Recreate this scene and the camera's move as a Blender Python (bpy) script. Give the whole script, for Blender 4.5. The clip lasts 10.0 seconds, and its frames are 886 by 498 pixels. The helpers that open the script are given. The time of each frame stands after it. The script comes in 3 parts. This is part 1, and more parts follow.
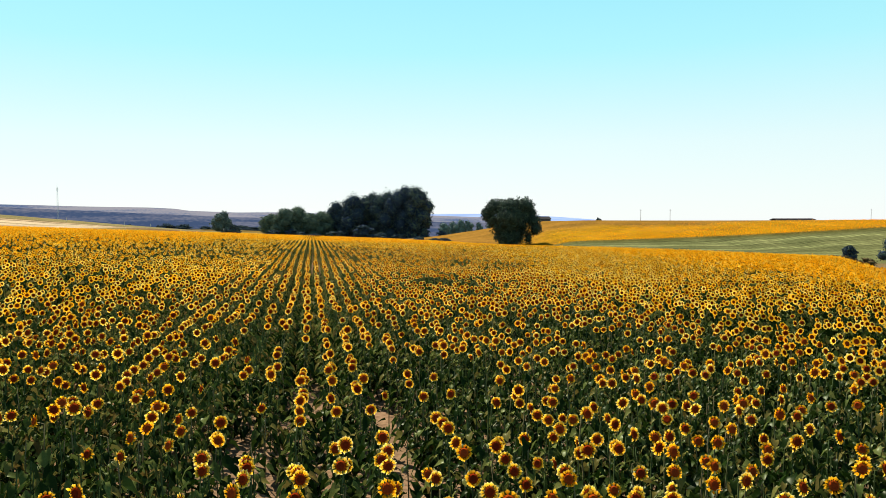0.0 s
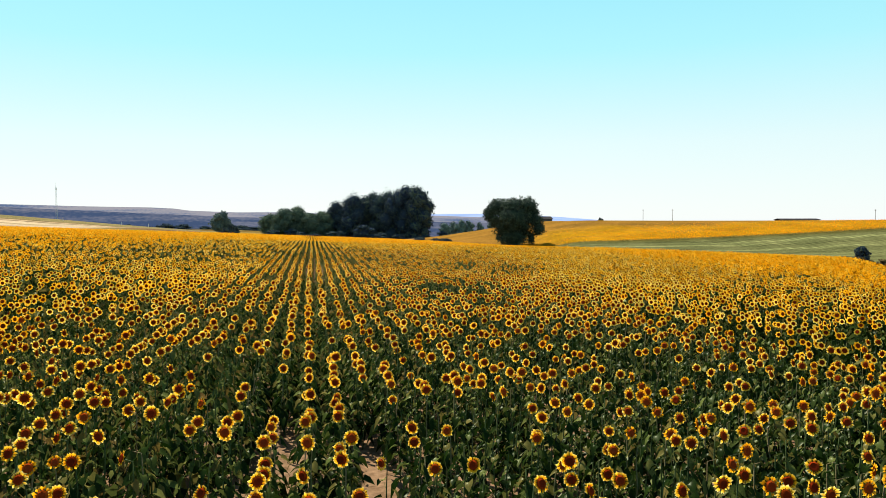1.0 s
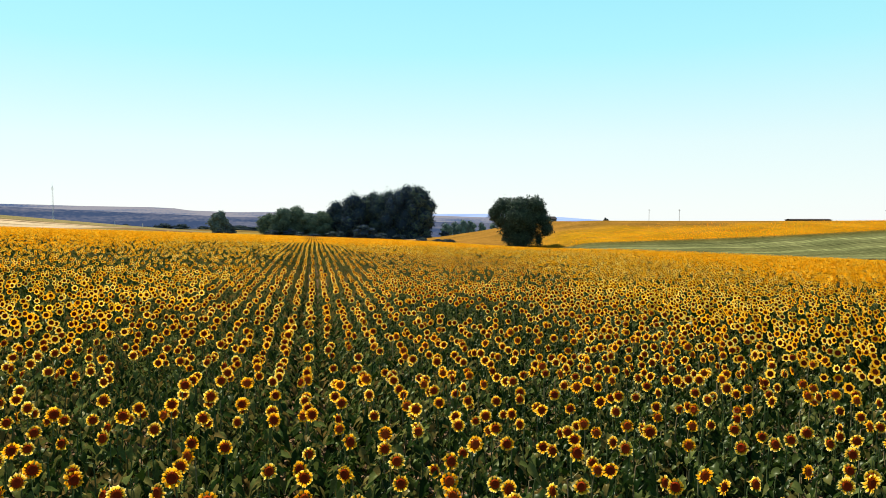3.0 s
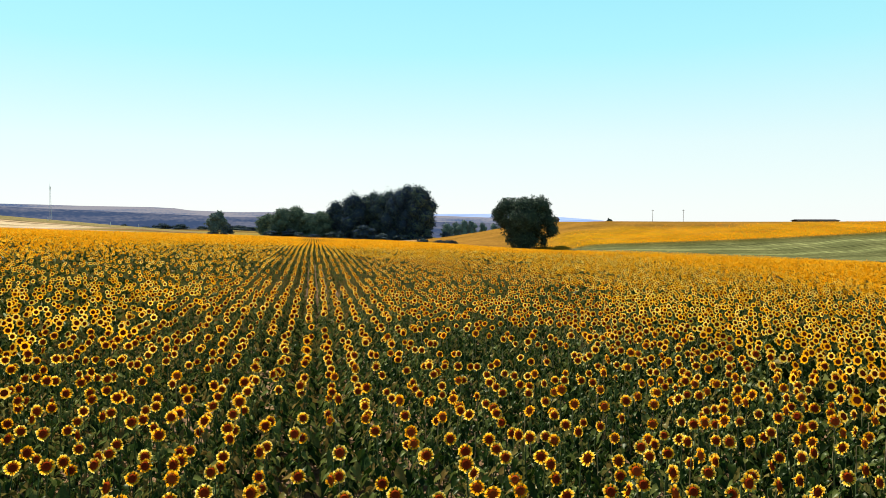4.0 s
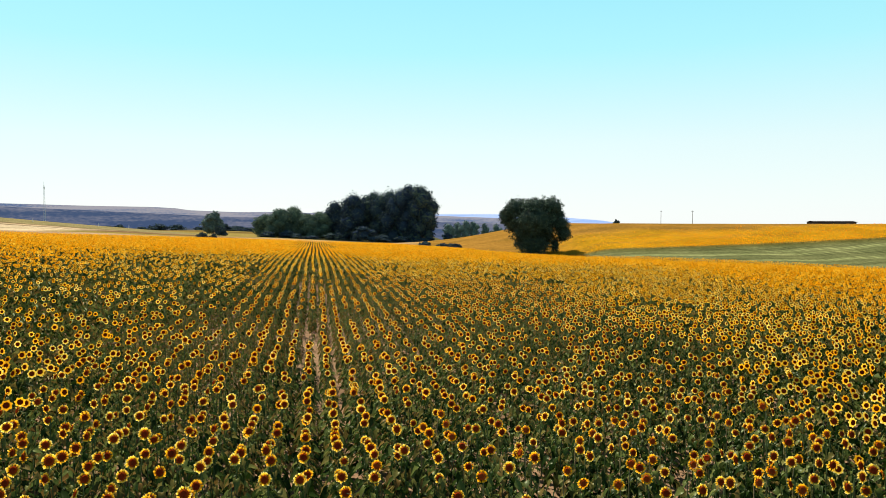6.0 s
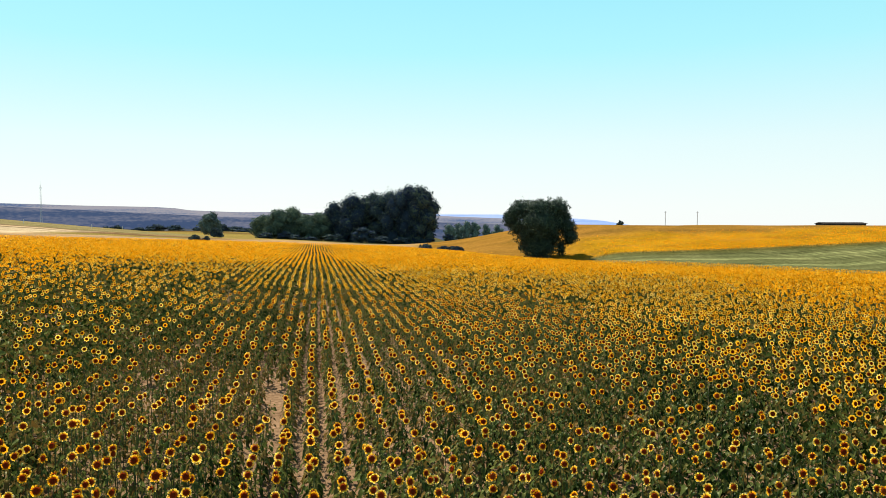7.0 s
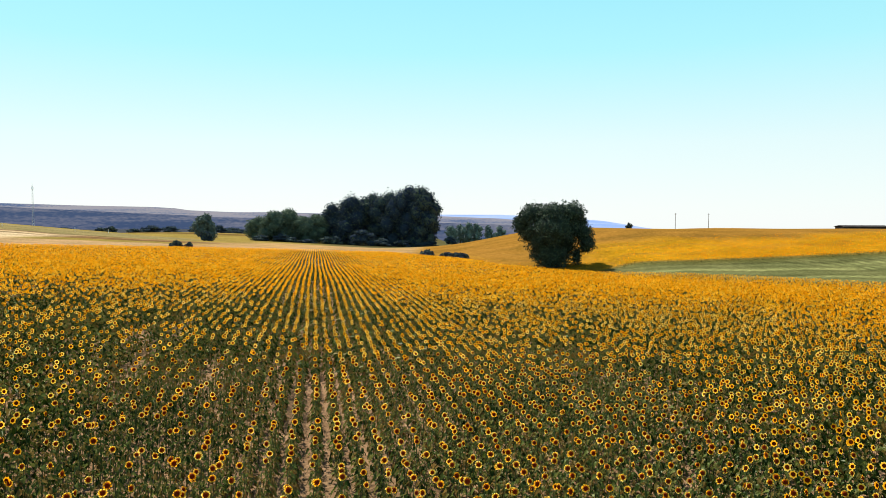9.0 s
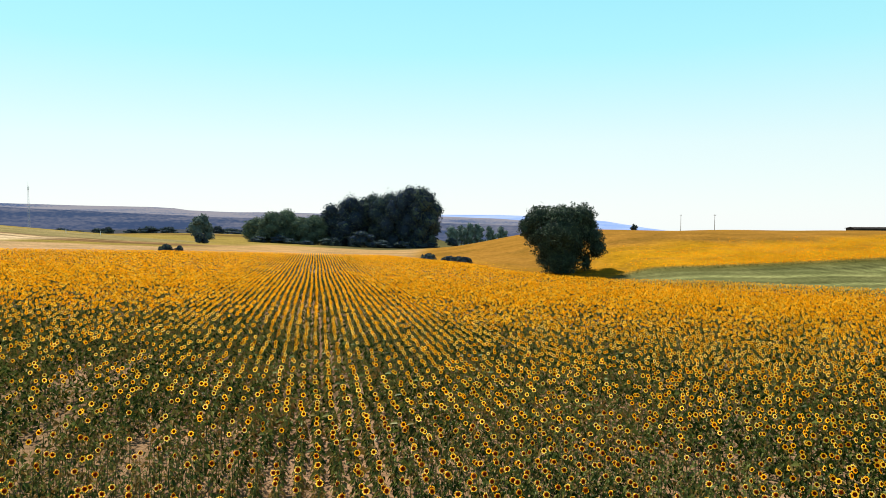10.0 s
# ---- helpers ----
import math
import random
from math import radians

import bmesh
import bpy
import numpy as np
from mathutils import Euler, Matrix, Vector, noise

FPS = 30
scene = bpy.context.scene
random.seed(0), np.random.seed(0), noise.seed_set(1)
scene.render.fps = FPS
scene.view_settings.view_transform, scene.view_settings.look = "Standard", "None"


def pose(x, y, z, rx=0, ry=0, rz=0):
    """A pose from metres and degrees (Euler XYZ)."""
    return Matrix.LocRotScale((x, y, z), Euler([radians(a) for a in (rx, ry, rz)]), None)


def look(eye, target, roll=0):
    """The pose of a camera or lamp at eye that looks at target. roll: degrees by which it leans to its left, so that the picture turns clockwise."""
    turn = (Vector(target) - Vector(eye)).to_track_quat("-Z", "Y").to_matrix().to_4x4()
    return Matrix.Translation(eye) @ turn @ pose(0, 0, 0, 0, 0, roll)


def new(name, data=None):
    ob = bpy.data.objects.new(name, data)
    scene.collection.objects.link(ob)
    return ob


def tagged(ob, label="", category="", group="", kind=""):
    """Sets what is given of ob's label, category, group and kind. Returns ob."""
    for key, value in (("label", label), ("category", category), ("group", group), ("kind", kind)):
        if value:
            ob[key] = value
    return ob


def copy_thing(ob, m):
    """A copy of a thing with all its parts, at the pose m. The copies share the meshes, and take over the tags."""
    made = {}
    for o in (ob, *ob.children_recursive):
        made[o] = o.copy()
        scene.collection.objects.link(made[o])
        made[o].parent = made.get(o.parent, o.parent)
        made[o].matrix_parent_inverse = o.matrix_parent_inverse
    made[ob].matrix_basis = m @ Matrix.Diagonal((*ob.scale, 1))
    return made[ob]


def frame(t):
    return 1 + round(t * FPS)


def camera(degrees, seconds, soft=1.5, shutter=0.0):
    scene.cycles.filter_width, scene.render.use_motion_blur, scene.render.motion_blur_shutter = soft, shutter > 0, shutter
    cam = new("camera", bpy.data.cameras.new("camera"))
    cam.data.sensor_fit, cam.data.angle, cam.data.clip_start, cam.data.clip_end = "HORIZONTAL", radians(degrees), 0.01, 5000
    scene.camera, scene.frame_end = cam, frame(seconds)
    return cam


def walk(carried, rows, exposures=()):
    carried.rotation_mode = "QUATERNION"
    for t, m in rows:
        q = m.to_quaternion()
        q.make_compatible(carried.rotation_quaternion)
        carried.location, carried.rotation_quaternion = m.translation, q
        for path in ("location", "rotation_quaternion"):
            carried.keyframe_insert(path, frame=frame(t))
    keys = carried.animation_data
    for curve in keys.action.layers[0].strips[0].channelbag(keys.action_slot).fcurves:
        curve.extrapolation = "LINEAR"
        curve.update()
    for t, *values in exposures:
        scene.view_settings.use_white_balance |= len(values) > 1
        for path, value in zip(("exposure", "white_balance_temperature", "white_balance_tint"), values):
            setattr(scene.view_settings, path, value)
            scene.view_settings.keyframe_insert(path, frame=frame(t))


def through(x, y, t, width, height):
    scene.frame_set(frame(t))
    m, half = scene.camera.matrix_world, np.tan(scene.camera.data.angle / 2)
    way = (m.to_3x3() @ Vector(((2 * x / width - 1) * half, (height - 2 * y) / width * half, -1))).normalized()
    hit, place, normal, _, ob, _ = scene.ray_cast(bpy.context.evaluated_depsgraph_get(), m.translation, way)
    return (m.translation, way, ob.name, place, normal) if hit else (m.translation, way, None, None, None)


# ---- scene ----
cam = camera(63.2, 10.0, soft=0.8)
METRES, EYE, TILT, LEAN, TURN = 55.0, 4.5, 0.0, 2.15, 0.0
ROWS = [
    (0.0, 0.0, 0.0, 0.0, 0.12, -2.52, -2.12),
    (0.5, -0.0021, 0.0282, -0.0001, 0.137, -2.52, -2.133),
    (1.0, -0.004, 0.0598, -0.0004, 0.153, -2.52, -2.146),
    (1.5, -0.006, 0.0944, -0.0005, 0.169, -2.52, -2.159),
    (2.0, -0.0091, 0.1316, -0.0011, 0.186, -2.52, -2.172),
    (2.5, -0.0123, 0.1709, -0.0018, 0.203, -2.52, -2.185),
    (4.0, -0.0229, 0.307, 0.001, 0.252, -2.52, -2.224),
    (4.5, -0.027, 0.3582, 0.0024, 0.269, -2.52, -2.237),
    (5.0, -0.0307, 0.411, 0.0038, 0.285, -2.52, -2.25),
    (5.5, -0.034, 0.4652, 0.006, 0.301, -2.52, -2.263),
    (7.0, -0.0418, 0.637, 0.0172, 0.351, -2.52, -2.302),
    (7.5, -0.0456, 0.6975, 0.0209, 0.367, -2.52, -2.315),
    (8.0, -0.0487, 0.7641, 0.0253, 0.384, -2.52, -2.328),
    (8.5, -0.0512, 0.8267, 0.0298, 0.401, -2.52, -2.341),
    (9.0, -0.0542, 0.8903, 0.0347, 0.417, -2.52, -2.354),
    (9.5, -0.0576, 0.9548, 0.0397, 0.433, -2.52, -2.367),
    (10.0, -0.0617, 1.0189, 0.0443, 0.45, -2.52, -2.38),
]
walk(cam, [(t, pose(0, 0, EYE, TILT, LEAN, TURN) @ pose(METRES * x, METRES * y, METRES * z, 90 + pitch, roll, yaw)) for t, x, y, z, yaw, pitch, roll in ROWS])

# ---- light ----
SUN_AZIMUTH, SUN_HEIGHT = radians(-28), radians(50)  # azimuth from +y towards +x
world = bpy.data.worlds.new("world")
scene.world = world
world.use_nodes = True
wn, wl = world.node_tree.nodes, world.node_tree.links
sky = wn.new("ShaderNodeTexSky")
sky.sky_type = "NISHITA"
sky.sun_disc = False
sky.sun_elevation, sky.sun_rotation = SUN_HEIGHT, SUN_AZIMUTH
sky.air_density, sky.dust_density, sky.ozone_density = 1.0, 0.3, 1.0
where = wn.new("ShaderNodeTexCoord")
split = wn.new("ShaderNodeSeparateXYZ")
wl.new(where.outputs["Generated"], split.inputs[0])
veil = wn.new("ShaderNodeValToRGB")  # summer haze: white along the horizon, thinning into cyan higher up
veil_stops = [(0.0, (0.94, 1.0, 1.0, 0.9)), (0.10, (0.81, 1.0, 1.0, 0.85)), (0.22, (0.46, 0.97, 1.03, 0.85)), (0.34, (0.33, 0.92, 1.05, 0.75)), (0.8, (0.2, 0.5, 0.9, 0.1))]
for k in range(3):
    veil.color_ramp.elements.new(0.5)
for e, (place, colour) in zip(veil.color_ramp.elements, veil_stops):
    e.position, e.color = place, colour
wl.new(split.outputs["Z"], veil.inputs["Fac"])
bright = wn.new("ShaderNodeMix")
bright.data_type, bright.blend_type = "RGBA", "MULTIPLY"
bright.inputs["Factor"].default_value = 1.0
bright.inputs["B"].default_value = (8.6, 8.6, 8.6, 1)
wl.new(veil.outputs["Color"], bright.inputs["A"])
haze = wn.new("ShaderNodeMix")
haze.data_type = "RGBA"
wl.new(veil.outputs["Alpha"], haze.inputs["Factor"])
wl.new(sky.outputs["Color"], haze.inputs["A"])
wl.new(bright.outputs["Result"], haze.inputs["B"])
wl.new(haze.outputs["Result"], wn["Background"].inputs["Color"])
wn["Background"].inputs["Strength"].default_value = 0.059
sun = new("sun", bpy.data.lights.new("sun", "SUN"))
sun.data.energy, sun.data.angle, sun.data.color = 4.8, radians(0.6), (1.0, 0.93, 0.82)
sun_way = Vector((math.sin(SUN_AZIMUTH) * math.cos(SUN_HEIGHT), math.cos(SUN_AZIMUTH) * math.cos(SUN_HEIGHT), math.sin(SUN_HEIGHT)))
sun.matrix_world = look(sun_way * 50, (0, 0, 0))
scene.view_settings.exposure = 1.0


# ---- materials ----
def material(name, rough=0.8, spec=0.3):
    m = bpy.data.materials.new(name)
    m.use_nodes = True
    b = m.node_tree.nodes["Principled BSDF"]
    b.inputs["Roughness"].default_value = rough
    b.inputs["Specular IOR Level"].default_value = spec
    return m, m.node_tree.nodes, m.node_tree.links, b


def ramp(nodes, stops):
    r = nodes.new("ShaderNodeValToRGB")
    while len(r.color_ramp.elements) < len(stops):
        r.color_ramp.elements.new(0.5)
    for e, (p, c) in zip(r.color_ramp.elements, stops):
        e.position, e.color = p, (*c, 1)
    return r


def noise_node(nodes, links, scale, detail=4.0, coords="Object"):
    tc = nodes.new("ShaderNodeTexCoord")
    n = nodes.new("ShaderNodeTexNoise")
    n.inputs["Scale"].default_value, n.inputs["Detail"].default_value = scale, detail
    links.new(tc.outputs[coords], n.inputs["Vector"])
    return n


def bump(nodes, links, shader, height, strength, distance):
    b = nodes.new("ShaderNodeBump")
    b.inputs["Strength"].default_value, b.inputs["Distance"].default_value = strength, distance
    links.new(height, b.inputs["Height"])
    links.new(b.outputs["Normal"], shader.inputs["Normal"])


def grained(name, dark, light, scale=3.0, rough=0.85, spec=0.2, relief=0.3, depth=0.02, detail=5.0):
    """A surface whose colour runs between two tones, with grain at two sizes and a matching relief."""
    m, n, l, b = material(name, rough, spec)
    coarse, fine = noise_node(n, l, scale * 0.12, 3), noise_node(n, l, scale, detail)
    mix = n.new("ShaderNodeMath")
    mix.operation = "MULTIPLY_ADD"
    mix.inputs[1].default_value = 0.5
    half = n.new("ShaderNodeMath")
    half.operation = "MULTIPLY"
    half.inputs[1].default_value = 0.5
    l.new(coarse.outputs["Fac"], half.inputs[0])
    l.new(fine.outputs["Fac"], mix.inputs[0])
    l.new(half.outputs[0], mix.inputs[2])
    r = ramp(n, [(0.35, dark), (0.65, light)])
    l.new(mix.outputs[0], r.inputs["Fac"])
    l.new(r.outputs["Color"], b.inputs["Base Color"])
    bump(n, l, b, fine.outputs["Fac"], relief, depth)
    return m


def foliage(name, stops, rough=0.5, spec=0.4, through=0.35, glow=1.6, wrap=True, glint=0.0):
    """Thin living tissue: its tone varies from plant to plant, and light from behind shines through it."""
    m, n, l, b = material(name, rough, spec)
    at = n.new("ShaderNodeAttribute")
    at.attribute_name = "tone"
    info = n.new("ShaderNodeObjectInfo")
    add = n.new("ShaderNodeMath")
    add.operation = "ADD"
    l.new(at.outputs["Fac"], add.inputs[0])
    if wrap:
        l.new(info.outputs["Random"], add.inputs[1])
    else:
        add.inputs[1].default_value = 0.0
    fract = n.new("ShaderNodeMath")
    fract.operation = "FRACT" if wrap else "ABSOLUTE"
    l.new(add.outputs[0], fract.inputs[0])
    r = ramp(n, stops)
    l.new(fract.outputs[0], r.inputs["Fac"])
    grain = noise_node(n, l, 60.0, 2)
    tone = n.new("ShaderNodeMix")
    tone.data_type, tone.blend_type = "RGBA", "MULTIPLY"
    tone.inputs["Factor"].default_value = 0.5
    gr = ramp(n, [(0.3, (0.55, 0.55, 0.55)), (0.7, (1.3, 1.3, 1.3))])
    l.new(grain.outputs["Fac"], gr.inputs["Fac"])
    l.new(r.outputs["Color"], tone.inputs["A"])
    l.new(gr.outputs["Color"], tone.inputs["B"])
    l.new(tone.outputs["Result"], b.inputs["Base Color"])
    t = n.new("ShaderNodeBsdfTranslucent")
    boost = n.new("ShaderNodeMix")
    boost.data_type, boost.blend_type = "RGBA", "MULTIPLY"
    boost.inputs["Factor"].default_value = 1.0
    boost.inputs["B"].default_value = (glow, glow, glow, 1)
    l.new(tone.outputs["Result"], boost.inputs["A"])
    l.new(boost.outputs["Result"], t.inputs["Color"])
    mixer = n.new("ShaderNodeMixShader")
    mixer.inputs["Fac"].default_value = through
    l.new(b.outputs["BSDF"], mixer.inputs[1])
    l.new(t.outputs["BSDF"], mixer.inputs[2])
    last = mixer.outputs["Shader"]
    if glint:
        shine = n.new("ShaderNodeBsdfGlossy")
        shine.inputs["Roughness"].default_value = 0.32
        shine.inputs["Color"].default_value = (0.92, 1.0, 0.72, 1)
        polish = n.new("ShaderNodeMixShader")
        polish.inputs["Fac"].default_value = glint
        l.new(last, polish.inputs[1])
        l.new(shine.outputs["BSDF"], polish.inputs[2])
        last = polish.outputs["Shader"]
    l.new(last, n["Material Output"].inputs["Surface"])
    return m


PETAL = foliage("petal", [(0.0, (0.74, 0.15, 0.003)), (0.5, (0.93, 0.385, 0.005)), (0.8, (0.97, 0.60, 0.055)), (1.0, (0.97, 0.84, 0.36))], 0.7, 0.0, 0.66, 1.08, wrap=False)
DISC = foliage("disc", [(0.0, (0.13, 0.013, 0.004)), (0.6, (0.20, 0.020, 0.005)), (1.0, (0.27, 0.036, 0.008))], 0.9, 0.0, 0.0)
RIM = foliage("disc_rim", [(0.0, (0.23, 0.023, 0.004)), (1.0, (0.36, 0.055, 0.006))], 0.9, 0.0, 0.0)
# tones widened, near-black to pale, to paint in deep shade and leaf glints
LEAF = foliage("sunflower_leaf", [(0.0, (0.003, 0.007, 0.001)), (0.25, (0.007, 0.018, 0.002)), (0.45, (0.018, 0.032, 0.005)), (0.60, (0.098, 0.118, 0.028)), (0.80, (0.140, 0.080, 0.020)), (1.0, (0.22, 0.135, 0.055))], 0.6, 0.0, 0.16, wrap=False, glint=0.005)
STEM = foliage("sunflower_stem", [(0.0, (0.05, 0.075, 0.02)), (0.7, (0.07, 0.09, 0.03)), (1.0, (0.22, 0.16, 0.08))], 0.7, 0.2, 0.0)
# the blue in these tones is painted haze and shade
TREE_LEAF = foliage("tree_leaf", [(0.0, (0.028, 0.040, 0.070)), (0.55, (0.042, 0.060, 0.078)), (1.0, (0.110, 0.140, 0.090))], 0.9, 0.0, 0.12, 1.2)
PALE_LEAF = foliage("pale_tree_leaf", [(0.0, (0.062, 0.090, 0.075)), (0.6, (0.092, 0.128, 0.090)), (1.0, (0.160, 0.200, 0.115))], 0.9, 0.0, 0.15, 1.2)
# leaf green lightened and blued to paint in the haze of distance
HAZED_LEAF = foliage("hazed_tree_leaf", [(0.0, (0.085, 0.118, 0.120)), (1.0, (0.165, 0.205, 0.160))], 0.9, 0.0, 0.06, 1.0)
WILLOW_LEAF = foliage("willow_leaf", [(0.0, (0.028, 0.042, 0.034)), (0.6, (0.042, 0.064, 0.042)), (1.0, (0.080, 0.112, 0.060))], 0.7, 0.05, 0.08, 1.2)
BARK = grained("bark", (0.05, 0.035, 0.025), (0.13, 0.10, 0.075), 14.0, relief=0.6)
WOOD = grained("weathered_pole", (0.16, 0.13, 0.10), (0.28, 0.24, 0.20), 20.0)
STEEL = grained("galvanised_steel", (0.46, 0.48, 0.52), (0.58, 0.60, 0.64), 8.0, 0.6, 0.4)
ROOF = grained("roof_sheet", (0.035, 0.032, 0.032), (0.065, 0.058, 0.055), 4.0, 1.0, 0.0)
WHITE = grained("white_paint", (0.72, 0.72, 0.70), (0.82, 0.82, 0.80), 3.0)


def ground_material():
    m, n, l, b = material("ground", 1.0, 0.0)
    at = n.new("ShaderNodeAttribute")
    at.attribute_name = "land"
    fine, clod, wide = noise_node(n, l, 9.0, 6), noise_node(n, l, 1.1, 5), noise_node(n, l, 0.09, 4)
    r1 = ramp(n, [(0.3, (0.62, 0.60, 0.58)), (0.7, (1.25, 1.25, 1.25))])
    l.new(fine.outputs["Fac"], r1.inputs["Fac"])
    r2 = ramp(n, [(0.3, (0.75, 0.74, 0.72)), (0.7, (1.2, 1.2, 1.2))])
    l.new(clod.outputs["Fac"], r2.inputs["Fac"])
    r3 = ramp(n, [(0.35, (0.8, 0.82, 0.78)), (0.65, (1.15, 1.12, 1.1))])
    l.new(wide.outputs["Fac"], r3.inputs["Fac"])
    last = at.outputs["Color"]
    for r in (r1, r2, r3):
        x = n.new("ShaderNodeMix")
        x.data_type, x.blend_type = "RGBA", "MULTIPLY"
        x.inputs["Factor"].default_value = 1.0
        l.new(last, x.inputs["A"])
        l.new(r.outputs["Color"], x.inputs["B"])
        last = x.outputs["Result"]
    l.new(last, b.inputs["Base Color"])
    bump(n, l, b, fine.outputs["Fac"], 0.6, 0.06)
    return m


GROUND = ground_material()


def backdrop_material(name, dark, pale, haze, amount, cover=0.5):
    """Far slopes with summer haze painted on as a bluish glow: woods and dry fields in long streaks, with tree-sized
    speckle.
    """
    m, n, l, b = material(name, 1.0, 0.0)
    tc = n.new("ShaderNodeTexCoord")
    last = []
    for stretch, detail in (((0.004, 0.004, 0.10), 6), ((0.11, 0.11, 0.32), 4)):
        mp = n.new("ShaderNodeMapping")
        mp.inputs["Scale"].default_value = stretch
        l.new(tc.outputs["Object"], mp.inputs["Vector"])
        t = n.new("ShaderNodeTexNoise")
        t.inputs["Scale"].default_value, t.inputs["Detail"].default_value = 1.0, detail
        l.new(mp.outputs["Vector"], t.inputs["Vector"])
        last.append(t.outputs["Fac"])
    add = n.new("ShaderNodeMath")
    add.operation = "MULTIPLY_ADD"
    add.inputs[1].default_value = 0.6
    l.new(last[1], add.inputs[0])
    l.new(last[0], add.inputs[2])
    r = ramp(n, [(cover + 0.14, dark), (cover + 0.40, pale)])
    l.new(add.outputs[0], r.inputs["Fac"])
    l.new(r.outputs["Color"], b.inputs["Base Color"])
    # painted haze: the slope itself glows faintly in the haze colour
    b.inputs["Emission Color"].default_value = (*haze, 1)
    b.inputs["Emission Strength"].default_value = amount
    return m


# ---- the lie of the land ----
def smooth(a, b, x):
    t = np.clip((x - a) / (b - a), 0, 1)
    return t * t * (3 - 2 * t)


def bell(x, y, cx, cy, rx, ry):
    return np.exp(-((x - cx) / rx) ** 2 - ((y - cy) / ry) ** 2)


def land_height(x, y):
    """Height of the soil: a field that tips to the east and falls away northward, a rise on each side, a valley behind."""
    x, y = np.asarray(x, float), np.asarray(y, float)
    far = np.clip(y, 0, 900)
    z = -0.0375 * 190 * np.tanh(x / 190) - 0.006 * np.minimum(far, 300) - 5e-5 * far ** 2 * (1 - 0.45 * smooth(290, 870, far))
    z = z + (8.3 + 0.029 * np.clip(x, 0, 260)) * smooth(150, 252, y + 0.10 * x - 75 * smooth(24, -14, x) - 14 * np.exp(-((x - 18) / 11) ** 2)) * smooth(-38, 50, x) * (1 - 0.5 * smooth(275, 520, y))
    z = z + 4.6 * smooth(240, 400, y) * smooth(-10, 50, x) * (1 - smooth(430, 620, y))
    z = z - 80 * smooth(450, 1500, y) * smooth(-100, 200, x)
    z = z + 9.8 * bell(x, y, -260, 300, 120, 110) + 4.2 * bell(x, y, -195, 610, 105, 130)
    z = z + (0.54 + 0.31 * smooth(30, 82, y) + 0.009 * np.clip(x, -20, 20)) * (1 - smooth(95, 165, y))
    z = z + 0.30 * (np.sin(x * 0.055 + 1.0) + 0.6 * np.sin(x * 0.13 + 0.4)) * smooth(290, 360, y) * (1 - smooth(420, 480, y)) * smooth(40, 80, x)
    return z


def part(name, bm, mat, parent=None, label=""):
    me = bpy.data.meshes.new(name)
    bm.to_mesh(me)
    bm.free()
    for mm in (mat if isinstance(mat, (list, tuple)) else [mat]):
        me.materials.append(mm)
    ob = new(name, me)
    if parent is not None:
        ob.parent = parent
    if label:
        tagged(ob, label)
    return ob


def mesh_from_arrays(name, verts, tris, mats=None, tone=None):
    me = bpy.data.meshes.new(name)
    verts, tris = np.asarray(verts, np.float32), np.asarray(tris, np.int32)
    k = tris.shape[1]
    me.vertices.add(len(verts))
    me.vertices.foreach_set("co", verts.ravel())
    me.loops.add(tris.size)
    me.loops.foreach_set("vertex_index", tris.ravel())
    me.polygons.add(len(tris))
    me.polygons.foreach_set("loop_start", np.arange(0, tris.size, k, dtype=np.int32))
    me.polygons.foreach_set("loop_total", np.full(len(tris), k, np.int32))
    if mats is not None:
        me.polygons.foreach_set("material_index", np.asarray(mats, np.int32))
    me.update(calc_edges=True)
    if tone is not None:
        me.attributes.new("tone", "FLOAT", "POINT").data.foreach_set("value", np.asarray(tone, np.float32))
    return me


# field outline: x of the eastern and y of the northern border
def field_east(y):
    return 9 + 0.463 * np.maximum(y, 0)


def field_north(x):
    return np.interp(x, [-120, -100, -79, -59, -40, -18, 1, 7, 15, 23, 38, 58, 76], [162, 172, 181, 201, 218, 234, 205, 181, 170, 165, 162, 158, 153])


def far_border(x):
    return 184 + 0.27 * np.maximum(0, x - 42) - 14 * smooth(34, 14, x) + 50 * smooth(14, -6, x)


# bare soil: centre, half length and half width of each gap in the rows
BARE = [(-2.85, 15.3, 1.0, 0.26), (-1.25, 14.4, 0.9, 0.26), (-0.7, 11.2, 0.7, 0.22), (-2.6, 11.4, 0.7, 0.22), (-3.3, 11.5, 0.7, 0.24),
        (-6.4, 31.6, 1.0, 0.36), (-5.7, 34.3, 0.9, 0.26), (-8.6, 37.0, 0.9, 0.26), (-6.8, 36.8, 1.0, 0.26),
        (-11.4, 60.0, 2.0, 0.29), (-10.4, 55.2, 1.4, 0.26), (-8.6, 54.5, 1.4, 0.20), (-8.0, 57.1, 2.2, 0.20), (-6.8, 54.0, 1.8, 0.20), (-14.3, 63.5, 1.5, 0.36), (-20.0, 66.7, 1.8, 0.43),
        (-15.5, 78.9, 2.0, 0.36), (1.45, 39.2, 1.6, 0.22), (-14.7, 75.7, 1.2, 0.36), (-11.7, 76.2, 1.8, 0.29), (-17.0, 87.2, 2.4, 0.36), (-9.8, 77.4, 2.2, 0.20), (-0.4, 41.2, 1.2, 0.22), (-17.9, 83.7, 2.2, 0.43)]


def bareness(x, y):
    """Strips of bare pale soil between the rows, 0 to 1."""
    w = np.zeros_like(x)
    for cx, cy, long, wide in BARE:
        along, across = (y - cy) * 0.983 - (x - cx) * 0.182, (x - cx) * 0.983 + (y - cy) * 0.182
        w = np.maximum(w, np.exp(-(across / wide) ** 4 - (np.where(along < 0, along / (long + (1.9 if cy < 50 else 1.0)), along / long)) ** 4))
    return w


